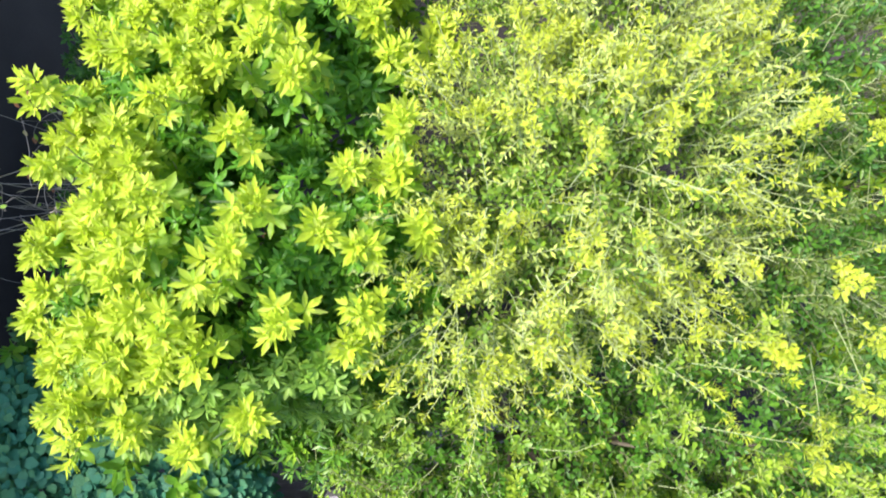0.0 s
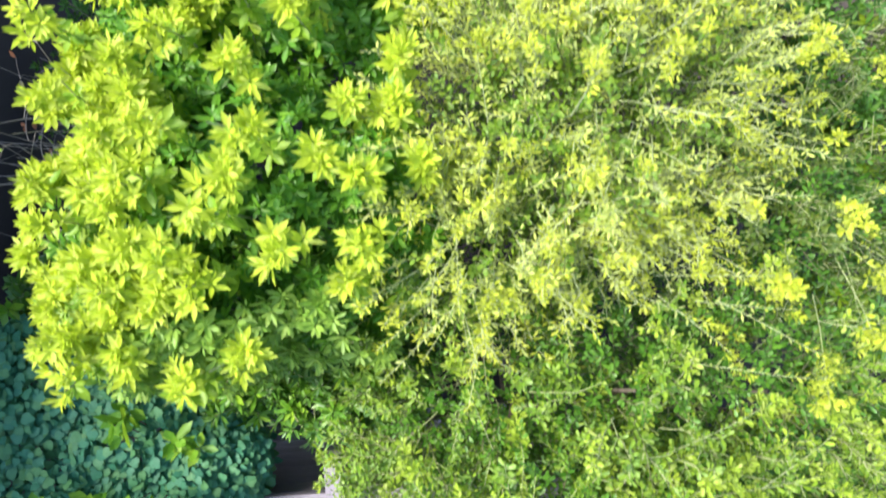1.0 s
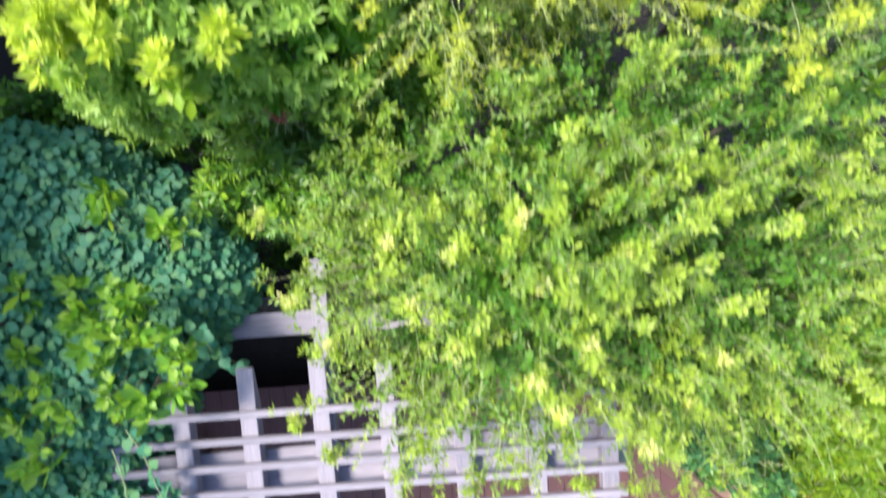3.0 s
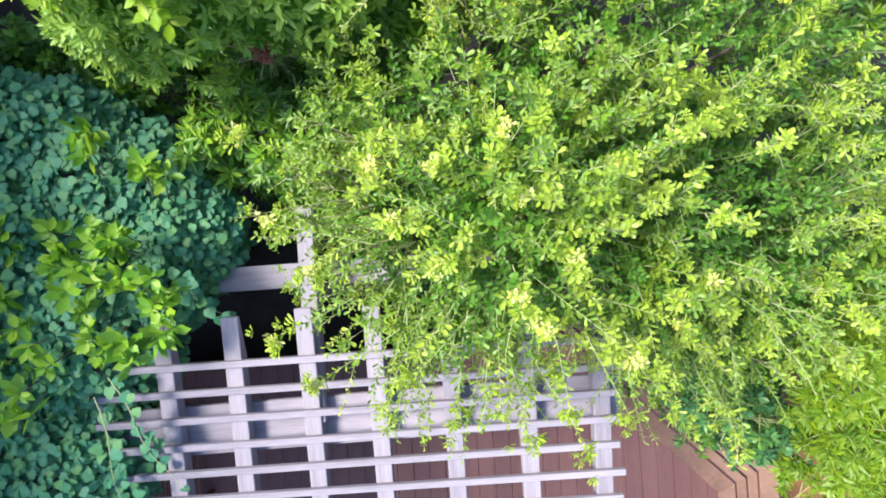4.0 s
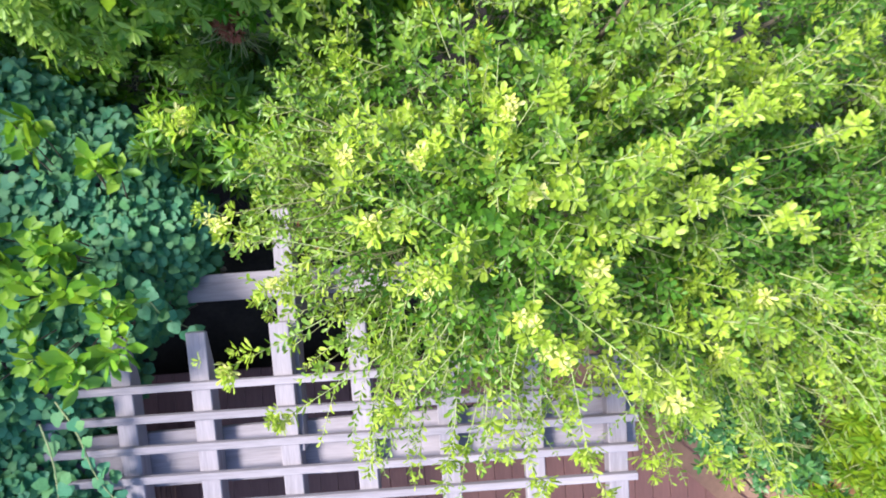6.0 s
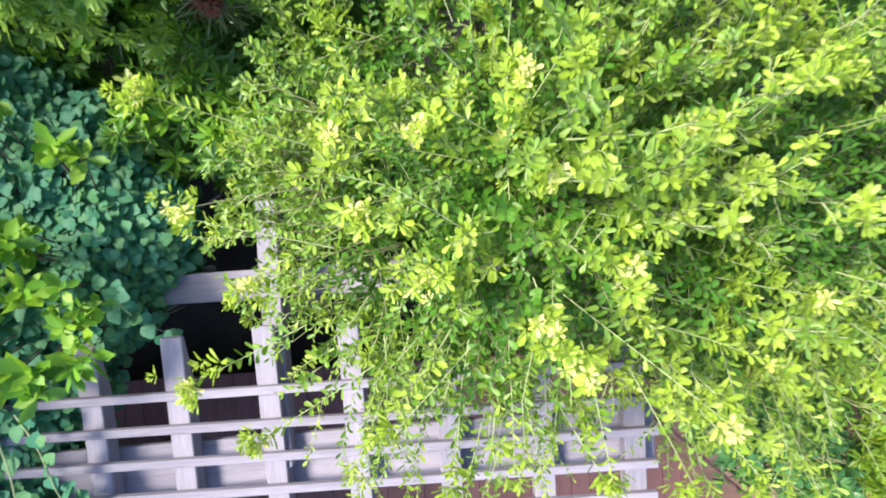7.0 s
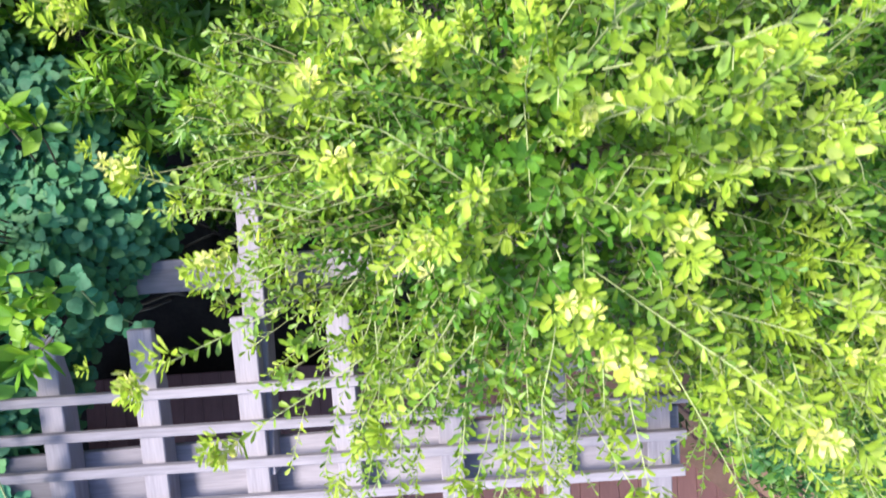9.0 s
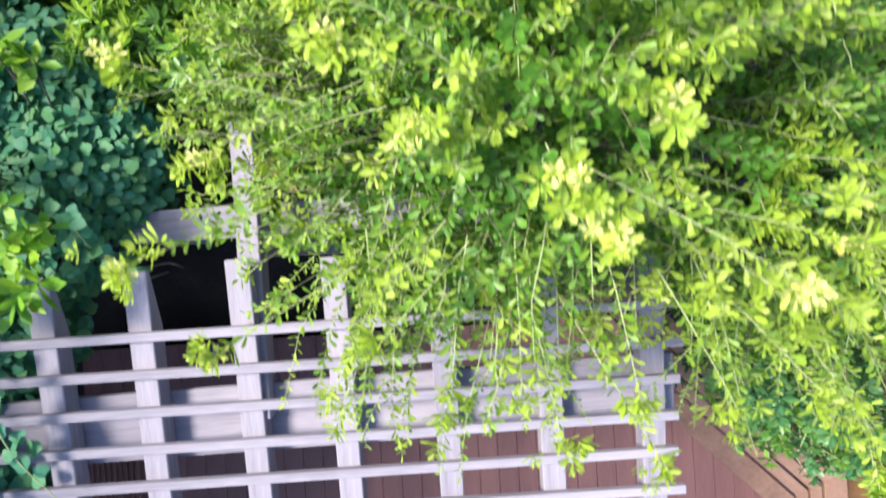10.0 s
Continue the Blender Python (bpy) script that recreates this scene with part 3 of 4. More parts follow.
    along = np.concatenate([unit(path[e, -1] - path[e, -2]), unit(main[strong, -1] - main[strong, -2]), unit(bough[bold, -1] - bough[bold, -2])])
    size = rng.uniform(leaf[0], leaf[1], len(end))
    size[:6 * len(key_tips)] *= 1.1
    R = rosettes(end, unit(along + np.array([0, 0, 0.3]) + rng.normal(0, 0.12, end.shape)), size * 0.95, 3, 5, 0.7)
    P2, D2, U2 = (np.concatenate([a[tip], b]) for a, b in ((P, R[0]), (D, R[1]), (U, R[2])))
    S2 = np.concatenate([S[tip] * 1.05, R[3]])
    if len(key_tips):
        m = min(len(key_tips), n_cream)
        e = np.repeat(path[n_shoot:n_shoot + m, -1], 3, axis=0) + rng.normal(0, 0.014, (3 * m, 3)) + np.array([0, 0, 0.012])
        R = rosettes(e, unit(np.array([0, 0, 1.0]) + rng.normal(0, 0.35, e.shape)), rng.uniform(leaf[0], leaf[1], len(e)) * 0.9, 2, 5, 0.8)
        leaves("tip_foliage", R[0], R[1], R[2], R[3], rng.uniform(0.8, 1.1, len(R[0])), shape, M_CREAM, t, "cream-yellow shoot tips")
    leaves("young_foliage", P2, D2, U2, S2, rng.uniform(0.8, 1.1, len(P2)), shape, tip_mat, t, "yellow-green young leaves")
    # older leaves deeper in the crown, their dark green also carrying its shade
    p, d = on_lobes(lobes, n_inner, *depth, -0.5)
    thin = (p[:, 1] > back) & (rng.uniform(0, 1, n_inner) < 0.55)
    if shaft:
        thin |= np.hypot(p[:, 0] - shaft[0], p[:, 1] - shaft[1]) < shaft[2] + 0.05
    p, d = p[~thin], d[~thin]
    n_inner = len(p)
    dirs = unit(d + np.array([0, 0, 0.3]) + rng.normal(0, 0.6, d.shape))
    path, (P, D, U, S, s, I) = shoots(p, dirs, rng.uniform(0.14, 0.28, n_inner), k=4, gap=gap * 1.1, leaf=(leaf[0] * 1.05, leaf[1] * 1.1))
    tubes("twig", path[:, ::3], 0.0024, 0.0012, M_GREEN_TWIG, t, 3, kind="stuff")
    leaves("inner_foliage", P, D, U, S, rng.uniform(0.9, 1.3, len(P)), PLAIN, inner_mat or M_OLD_SHADED, t)
    return t


def rosettes(p, d, size, turns=3, per=6, open_=0.9):
    """Whorls of leaves round shoot ends: arrays for leaves(), and the whorl of each (0 at the tip)."""
    P, D, U, L, S = [], [], [], [], []
    n = len(p)
    side = unit(np.cross(d, rng.normal(size=(n, 3))))
    other = np.cross(unit(d), side)
    for w in range(turns):
        for j in range(per):
            ph = rng.uniform(0, 0.6, n) + 6.283 * (j + 0.5 * w) / per
            r = np.cos(ph)[:, None] * side + np.sin(ph)[:, None] * other
            tilt = open_ * (0.25 + 0.75 * (w + 0.3) / turns)
            dd = unit(unit(d) * (1.05 - tilt) + r * (0.35 + tilt) + rng.normal(0, 0.16, (n, 3)))
            P.append(p - unit(d) * (size * 0.30 * w)[:, None] + r * 0.004)
            D.append(dd)
            U.append(unit(unit(d) + r * 0.2 + rng.normal(0, 0.22, (n, 3))))
            L.append(size * rng.uniform(0.7, 1.15, n) * (0.62 + 0.22 * w))
            S.append(np.full(n, w))
    return [np.concatenate(v) for v in (P, D, U, L, S)]


LOBES_A = [(0.40, -1.45, 2.95, 0.56, 0.62, 0.72), (0.88, -1.45, 2.9, 0.60, 0.60, 0.64), (1.30, -0.80, 2.84, 0.58, 0.58, 0.58),
           (0.26, -0.86, 2.78, 0.44, 0.40, 0.52), (0.76, -0.78, 2.90, 0.50, 0.46, 0.58), (-0.06, -0.98, 2.65, 0.28, 0.32, 0.52), (0.20, -1.66, 2.7, 0.38, 0.38, 0.5),
           (1.45, -1.50, 2.75, 0.42, 0.50, 0.52), (1.75, -1.0, 2.55, 0.45, 0.55, 0.55), (1.42, -1.88, 2.55, 0.42, 0.40, 0.45), (1.80, -1.70, 2.5, 0.36, 0.40, 0.50)]
TIPS_A = [(0.122, -1.664, 3.54), (0.12, -1.347, 3.60), (0.40, -1.45, 3.62), (0.68, -1.354, 3.59), (0.554, -1.626, 3.59), (0.317, -1.316, 3.40), (0.40, -1.76, 3.60),
          (0.73, -1.93, 3.70), (0.44, -1.84, 3.61), (1.076, -1.705, 3.45), (-0.47, -1.505, 3.455), (-0.442, -1.922, 3.46), (-0.559, -1.216, 3.446), (-0.34, -2.115, 3.24),
          (-0.37, -1.678, 3.29), (-0.136, -1.289, 3.34), (0.0, -1.53, 3.55), (0.95, -1.86, 3.45), (0.33, -1.20, 3.60), (0.62, -1.55, 3.60), (0.02, -2.12, 3.20), (0.35, -2.20, 3.25),
          (0.62, -2.22, 3.30), (0.85, -2.25, 3.25), (0.20, -2.30, 3.15), (0.48, -2.36, 3.15), (0.72, -2.40, 3.20), (1.0, -2.2, 3.35), (-0.12, -2.25, 3.10), (0.9, -2.05, 3.4),
          (1.0, -1.0, 3.5), (1.15, -1.15, 3.45), (1.3, -1.0, 3.5), (1.4, -0.8, 3.5), (1.5, -1.1, 3.4), (1.1, -0.75, 3.55), (0.95, -1.2, 3.55), (0.91, -1.70, 3.3),
          (0.98, -1.78, 3.3), (0.86, -1.80, 3.32), (1.0, -1.64, 3.34), (0.80, -1.98, 3.25), (-0.16, -0.99, 3.38), (0.05, -0.63, 3.33), (0.27, -0.94, 3.26), (0.45, -1.20, 3.65)]
leaning_tree = small_leaved_tree("evergreen_tree", "small-leaved evergreen tree with yellow-green shoots leaning over the pergola", (0.45, -1.15, 0.0), (0.45, -1.15, 1.9),
                  LOBES_A, 4400, 2500, M_LEMON, M_MID, (0.022, 0.042), 0.0100, (0.09, 0.20), TIPS_A, (-0.5, -2.3, 1.0, -1.0), gaps=0.36, n_cream=19, back=-1.12, shaft=(-0.29, -1.48, 0.13), hub=((0.32, -1.32, 3.38), (0.08, -1.20, 3.48), (0.31, -1.02, 3.50), (0.58, -1.22, 3.50), (0.33, -1.60, 3.46), (0.50, -1.05, 3.46), (0.55, -1.48, 3.44)), per=16, side=(0.05, 0.13), depth=(0.30, 0.70), hangers=(-0.10, -1.88, 2.80, 1.55, -1.6, 3.2, 92), n_spray=230, wands=60, bright=0.50, group="small-leaved trees")
LOBES_B = [(0.16, -0.20, 2.95, 0.34, 0.34, 0.56), (0.42, 0.24, 2.95, 0.64, 0.68, 0.70), (0.80, 0.42, 2.9, 0.47, 0.70, 0.62), (0.6, 1.0, 2.85, 0.72, 0.6, 0.6)]
TIPS_B = [(1.265, -0.667, 3.57), (1.13, -0.31, 3.57), (1.2, -0.446, 3.52), (1.37, -0.62, 3.50), (0.95, -0.50, 3.50), (1.05, -0.62, 3.45), (0.42, 0.02, 3.78), (0.10, 0.50, 3.60)]
small_leaved_tree("feathery_tree", "pale fine-leaved tree with a twiggy open crown", (0.9, 0.35, 0.0), (0.85, 0.35, 1.9),
                  LOBES_B, 2100, 1500, M_TIP, M_FEATHER, (0.023, 0.039), 0.0128, (0.14, 0.30), TIPS_B, (-0.1, -0.5, 1.5, 0.6), 0.9, 0.5, M_MID, n_spray=800, bright=0.6, group="small-leaved trees", shape=NARROW, wands=190, stem_mat=M_PALE, gaps=0.27)
LOBES_D = [(1.48, -0.06, 2.72, 0.58, 0.62, 0.54), (1.60, 0.85, 2.6, 0.6, 0.7, 0.55), (2.0, 0.3, 2.5, 0.45, 0.6, 0.5)]
TIPS_D = [(1.483, -0.555, 3.50), (1.292, -0.736, 3.55), (1.137, -0.365, 3.58), (1.433, -0.111, 3.45), (1.237, 0.447, 3.58), (1.55, -0.30, 3.45), (1.75, 0.05, 3.35), (1.62, 0.45, 3.40), (1.85, -0.35, 3.25)]
small_leaved_tree("evergreen_tree", "olive-green small-leaved tree with scattered yellow tufts beside the pale tree", (1.75, 0.3, 0.0), (1.75, 0.3, 1.8),
                  LOBES_D, 2000, 800, M_TIP, M_OLIVE, (0.024, 0.040), 0.0128, (0.13, 0.28), TIPS_D, (1.2, -0.5, 1.9, 0.6), n_spray=110, bright=0.2, wands=40, gaps=0.34, group="small-leaved trees", per=16, side=(0.05, 0.13), depth=(0.30, 0.72))


# ---- the bush of leaf rosettes ----
LOBES_C = [(-0.72, 0.0, 2.95, 0.64, 0.64, 0.70), (-1.08, 0.50, 2.85, 0.48, 0.62, 0.64), (-0.55, 0.75, 2.85, 0.6, 0.6, 0.66), (-1.27, -0.22, 2.80, 0.38, 0.58, 0.66), (-1.34, 0.30, 2.68, 0.35, 0.45, 0.62), (-1.24, 0.74, 2.75, 0.36, 0.45, 0.62), (-1.02, -0.44, 2.85, 0.52, 0.42, 0.66), (-0.62, 1.3, 2.8, 0.7, 0.6, 0.6), (-0.28, 0.02, 2.95, 0.32, 0.40, 0.66), (-0.46, -0.42, 2.76, 0.38, 0.34, 0.64)]
CLUMPS = [(-1.40, 0.55), (-1.36, 0.30), (-0.25, 0.0), (-0.39, 0.07), (-0.62, 0.12), (-0.66, 0.0), (-0.99, -0.01), (-1.1, -0.07), (-0.51, -0.22), (-0.77, -0.1), (-0.8, -0.36), (-0.32, -0.32), (-0.26, -0.21), (-1.04, -0.21),
          (-0.9, -0.25), (-1.1, -0.38), (-1.26, -0.52), (-1.08, -0.6), (-0.68, -0.61), (-0.86, -0.69), (-1.22, -0.31), (-0.75, 0.63), (-0.9, 0.68), (-0.69, 0.38), (-0.15, 0.44), (-0.32, 0.27),
          (-0.51, 0.59), (-0.6, 0.73), (-1.09, 0.4), (-0.95, 0.51), (-1.03, 0.28), (-0.96, 0.16), (-1.17, 0.16), (-1.19, -0.02), (-1.29, -0.69), (-1.33, -0.56), (-0.08, 0.07), (-0.16, 0.25)]


def top_of(lobes, x, y, floor=2.6):
    z = np.full(len(x), floor)
    for cx, cy, cz, rx, ry, rz in lobes:
        q = 1 - ((x - cx) / rx) ** 2 - ((y - cy) / ry) ** 2
        z = np.maximum(z, np.where(q > 0, cz + rz * np.sqrt(np.maximum(q, 0)), floor))
    return z


def rosette_bush():
    t = thing("rosette_shrub", (-0.8, 0.25, 0), "tall shrub with bright yellow-green leaf rosettes", "shrub")
    trunk_and_limbs(t, (-0.8, 0.25, 0.0), LOBES_C, (-0.8, 0.25, 1.7))
    xy = np.array(CLUMPS)
    big = np.column_stack([xy, np.clip(top_of(LOBES_C, xy[:, 0], xy[:, 1]) + 0.12, 3.55, 3.80)])
    # more of them crowd the outer flank and the part behind
    m = 110
    flank, _ = on_lobes(LOBES_C, 1000, 1.0, 1.06, 0.15)
    flank = flank[((flank[:, 0] < -0.95) | (flank[:, 1] > 0.62)) & (flank[:, 2] > 3.12) & (flank[:, 1] > -0.55)][:m]
    big = np.concatenate([big, flank])
    # each clump is a dome of small rosettes close together
    k = 6
    reach = np.repeat(rng.uniform(0.024, 0.042, len(big)), k)
    off = np.clip(rng.normal(0, 1, (len(big) * k, 2)), -1.7, 1.7) * reach[:, None]
    sink = (off ** 2).sum(1) / reach * 0.35
    p = np.repeat(big, k, axis=0) + np.column_stack([off, rng.normal(0, 0.008, len(off)) - sink])
    d = unit(np.column_stack([off * 7, np.ones(len(off))]) + rng.normal(0, 0.2, p.shape))
    size = rng.uniform(0.062, 0.090, len(p))
    P, D, U, L, S = rosettes(p, d, size, 2, 7, 0.8)
    W = rng.uniform(0.8, 1.1, len(P))
    split_parts(t, "leaf", P, D, U, L, W, POINTED, M_YOUNG, 300, (-1.4, -0.8, 0.0, 0.8), "young_foliage", "bright yellow-green rosette leaves")
    # each clump stands on stems that carry older leaves below it
    low = big - np.array([0, 0, 0.55]) + rng.normal(0, 0.05, big.shape)
    path = bent(low, big - low, np.linalg.norm(big - low, axis=1), 6, 0.0, 0.03)
    tubes("stem", path, 0.005, 0.003, M_STEM, t, 5, kind="stuff")
    c = np.concatenate([path[:, j] for j in (2, 3, 4)])
    P, D, U, L, S = rosettes(c, unit(np.array([0, 0, 1.0]) + rng.normal(0, 0.25, c.shape)), rng.uniform(0.075, 0.105, len(c)), 2, 6, 1.15)
    leaves("grown_foliage", P, D, U, L, rng.uniform(0.8, 1.1, len(P)), ELLIPTIC, M_BUSH, t)
    # greener shoots fill between, well below the clumps, the shade there put into their colour
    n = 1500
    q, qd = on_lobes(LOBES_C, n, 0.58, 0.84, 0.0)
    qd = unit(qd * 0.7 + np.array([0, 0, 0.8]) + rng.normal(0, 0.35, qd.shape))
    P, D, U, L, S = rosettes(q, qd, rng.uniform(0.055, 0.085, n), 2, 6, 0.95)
    leaves("grown_foliage", P, D, U, L, rng.uniform(0.8, 1.1, len(P)), NARROW_C, M_BUSH_SHADED, t)
    # and paler ones hang down the side towards the pergola
    q, qd = on_lobes(LOBES_C, 1500, 0.90, 1.04, -0.35)
    hang = (q[:, 1] < -0.40) & ~((q[:, 0] > -0.84) & (q[:, 0] < -0.52) & (q[:, 2] < 2.9))
    q, qd = q[hang], unit(qd[hang] + np.array([0, 0, 0.45]) + rng.normal(0, 0.25, qd[hang].shape))
    P, D, U, L, S = rosettes(q, qd, rng.uniform(0.055, 0.085, len(q)), 2, 6, 0.85)
    leaves("lower_foliage", P, D, U, L, rng.uniform(0.8, 1.1, len(P)), NARROW_C, M_SKIRT, t)
    # innermost whorls use the same shade-darkened green
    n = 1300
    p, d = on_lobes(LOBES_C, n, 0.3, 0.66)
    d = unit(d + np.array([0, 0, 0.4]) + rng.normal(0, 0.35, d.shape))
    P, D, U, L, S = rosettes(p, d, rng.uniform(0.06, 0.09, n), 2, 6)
    leaves("inner_foliage", P, D, U, L, np.ones(len(P)), SPARE, M_BUSH_SHADED, t)


rosette_bush()


# ---- the vine over the pergola's end, with sprigs pushing through ----
LOBES_V = [(-1.42, -1.78, 2.0, 0.20, 0.28, 0.42), (-1.80, -1.28, 2.0, 0.56, 0.44, 0.50), (-1.86, -2.00, 2.05, 0.45, 0.70, 0.48), (-2.25, -1.7, 2.1, 0.6, 0.9, 0.55), (-1.40, -1.50, 1.85, 0.34, 0.36, 0.54), (-2.0, -2.75, 2.05, 0.5, 0.5, 0.45), (-2.2, -1.0, 2.0, 0.6, 0.40, 0.55)]


def vine():
    t = thing("vine", (-1.9, -1.6, 0), "dark blue-green broad-leaved vine smothering the pergola's end", "vine")
    for k in range(7):
        a = np.array([-1.9 + 0.3 * math.cos(k), -1.6 + 0.5 * math.sin(k * 2.1), 0])
        b = np.array([-1.9 + 0.35 * math.sin(k * 3), -1.6 + 0.6 * math.cos(k * 1.7), 2.35])
        s = np.linspace(0, 1, 12)[:, None]
        path = a * (1 - s) + b * s + 0.05 * np.concatenate([np.sin(s * 9 + k), np.cos(s * 7 + k), 0 * s], 1)
        tubes("stem", path[None], 0.012, 0.005, M_BARK, t, 6)
    n = 17500
    p, d = on_lobes(LOBES_V, n, 0.86, 1.06, -0.3)
    out = unit(d * 0.4 + rng.normal(0, 0.7, d.shape))
    out[:, 2] = out[:, 2] * 0.4 - 0.2
    up = unit(d * 0.3 + np.array([-0.1, 0, 1.0]) + rng.normal(0, 0.2, d.shape))
    L = rng.uniform(0.034, 0.062, n)
    W = rng.uniform(0.9, 1.15, n)
    split_parts(t, "leaf", p, out, up, L, W, LOBED, M_VINE, 300, (-2.2, -2.4, -1.1, -0.9), "foliage")
    # a trailing runner over the slats
    s = np.linspace(0, 1, 9)[:, None]
    for a, b in (((-1.55, -2.25, 2.50), (-1.22, -2.85, 2.44)), ((-1.62, -2.35, 2.50), (-1.45, -3.1, 2.42)), ((-1.25, -1.75, 2.45), (-1.05, -1.98, 2.25))):
        path = np.array(a) * (1 - s) + np.array(b) * s + 0.03 * np.concatenate([np.sin(s * 7), 0 * s, np.sin(s * 5)], 1)
        runner = tubes("runner", path[None], 0.004, 0.002, M_STEM, t, 5)
        bpy.context.view_layer.update()
        m = 20
        f = rng.uniform(0, 8, m)
        i = np.minimum(f.astype(int), 7)
        q = path[i] + (path[i + 1] - path[i]) * (f - i)[:, None] + rng.normal(0, 0.025, (m, 3))
        o = unit(rng.normal(0, 1, (m, 3)) * np.array([1, 1, 0.3]))
        leaves("runner_leaf", q, o, unit(np.array([0, 0, 1.0]) + rng.normal(0, 0.25, (m, 3))), rng.uniform(0.04, 0.075, m), np.ones(m), LOBED, M_VINE, runner)


vine()


def whorl_shrub(name, label, base, lobes, n, size, shape, mats, per=6, turns=2, inner=0.6, lift=0.5, spread=0.35, stems=True, group="", bright=0.35):
    """A shrub whose leaves stand in whorls at the shoot ends, young and older ones mixed."""
    t = thing(name, base, label, "shrub", group)
    trunk_and_limbs(t, base, lobes, (base[0], base[1], max(0.4, min(l[2] for l in lobes) * 0.55)), 0.025)
    p, d = on_lobes(lobes, n, inner, 1.05)
    d = unit(d + np.array([0, 0, lift]) + rng.normal(0, spread, d.shape))
    s = rng.uniform(*size, n)
    P, D, U, L, S = rosettes(p, d, s, turns, per)
    tubes("stem", bent(p - d * 0.22, d, np.full(n, 0.22), 4, 0.0, 0.02), 0.003, 0.0018, M_STEM, t, 3, kind="stuff")
    y = (rng.uniform(0, 1, n) < bright)[np.tile(np.arange(n), turns * per)]
    W = rng.uniform(0.9, 1.2, len(P))
    leaves("young_foliage", P[y], D[y], U[y], L[y], W[y], shape, mats[0], t)
    leaves("foliage", P[~y], D[~y], U[~y], L[~y], W[~y], shape, mats[1], t)
    return t


# sprigs of a broad-leaved shrub that stand up through the vine
SPRIGS = [(-1.4, -1.67), (-1.21, -1.87), (-1.64, -1.86), (-1.82, -1.6), (-1.29, -1.25), (-1.87, -2.02), (-1.28, -1.75), (-1.23, -1.99), (-1.54, -1.56), (-1.84, -2.26), (-1.89, -2.37), (-1.45, -2.0), (-2.0, -1.9), (-1.60, -1.02), (-2.05, -1.55), (-2.0, -2.2), (-1.50, -1.78), (-1.60, -2.05), (-1.33, -2.06), (-1.70, -1.72), (-1.42, -1.55)]


def sprig_shrub():
    t = thing("broad_leaved_shrub", (-1.6, -1.75, 0), "shrub with glossy yellow-green sprigs pushing up through the vine", "shrub")
    xy = np.array(SPRIGS)
    k = 3
    p = np.column_stack([np.repeat(xy, k, axis=0), rng.uniform(2.58, 2.72, len(xy) * k)])
    p[:, :2] += rng.normal(0, 0.05, (len(p), 2))
    d = unit(np.array([0.1, 0, 0.9]) + rng.normal(0, 0.3, p.shape))
    foot, fork = np.array([-1.75, -1.75, 0.0]), np.array([-1.72, -1.72, 1.75])
    s = np.linspace(0, 1, 8)[:, None]
    tubes("trunk", (foot * (1 - s) + fork * s + 0.03 * np.concatenate([np.sin(s * 5), np.cos(s * 4) - 1, 0 * s], 1))[None], 0.03, 0.022, M_BARK, t, 8)
    for q in p:
        mid = fork * 0.3 + q * 0.7 + np.array([0, 0, -0.25])
        tubes("stem", ((1 - s) ** 2 * fork + 2 * s * (1 - s) * mid + s ** 2 * q)[None], 0.008, 0.003, M_BARK, t, 5)
    P, D, U, L, S = rosettes(p, d, rng.uniform(0.085, 0.145, len(p)), 2, 4, 0.85)
    D = unit(D + rng.normal(0, 0.25, D.shape))
    U = unit(U + rng.normal(0, 0.25, U.shape))
    leaf_parts("leaf", P, D, U, L, rng.uniform(1.0, 1.4, len(P)), ELLIPTIC, M_SPRIG, t)


sprig_shrub()

whorl_shrub("lance_leaved_shrub", "dark green shrub with long narrow leaves", (-0.75, -0.85, 0), [(-0.82, -0.80, 1.9, 0.42, 0.36, 0.66), (-1.12, -1.02, 1.85, 0.30, 0.24, 0.60), (-0.45, -0.95, 1.9, 0.42, 0.40, 0.72), (-0.38, -1.3, 1.8, 0.30, 0.3, 0.6), (-0.72, -1.12, 2.0, 0.34, 0.22, 0.52), (-0.62, -0.42, 1.3, 0.55, 0.35, 0.55), (-0.20, -0.40, 2.2, 0.36, 0.45, 0.85)],
            1060, (0.085, 0.125), LANCE, (M_SPRIG, M_LANCE), 6, 2, 0.55, bright=0.35)
whorl_shrub("lime_shrub", "lime-green shrub with narrow leaves beside the deck", (2.4, -1.9, 0), [(2.48, -2.20, 2.15, 0.50, 0.62, 0.68), (2.85, -2.5, 1.9, 0.5, 0.6, 0.7), (2.95, -1.8, 2.0, 0.5, 0.6, 0.7), (2.76, -2.95, 1.7, 0.42, 0.5, 0.55)],
            1600, (0.06, 0.095), LANCE_PLAIN, (M_LIME, M_LIME), 7, 3, 0.7, bright=0.5)
whorl_shrub("lance_leaved_shrub", "green shrub with long narrow leaves behind the pale tree", (2.0, 0.9, 0), [(2.05, 0.9, 2.3, 0.6, 0.7, 0.75), (2.2, 0.1, 2.2, 0.6, 0.6, 0.8), (2.35, -0.6, 2.2, 0.6, 0.6, 0.8), (2.3, -1.5, 2.1, 0.6, 0.6, 0.75)],
            1250, (0.06, 0.10), LANCE, (M_LIME, M_LANCE), 7, 2, 0.6, bright=0.35)
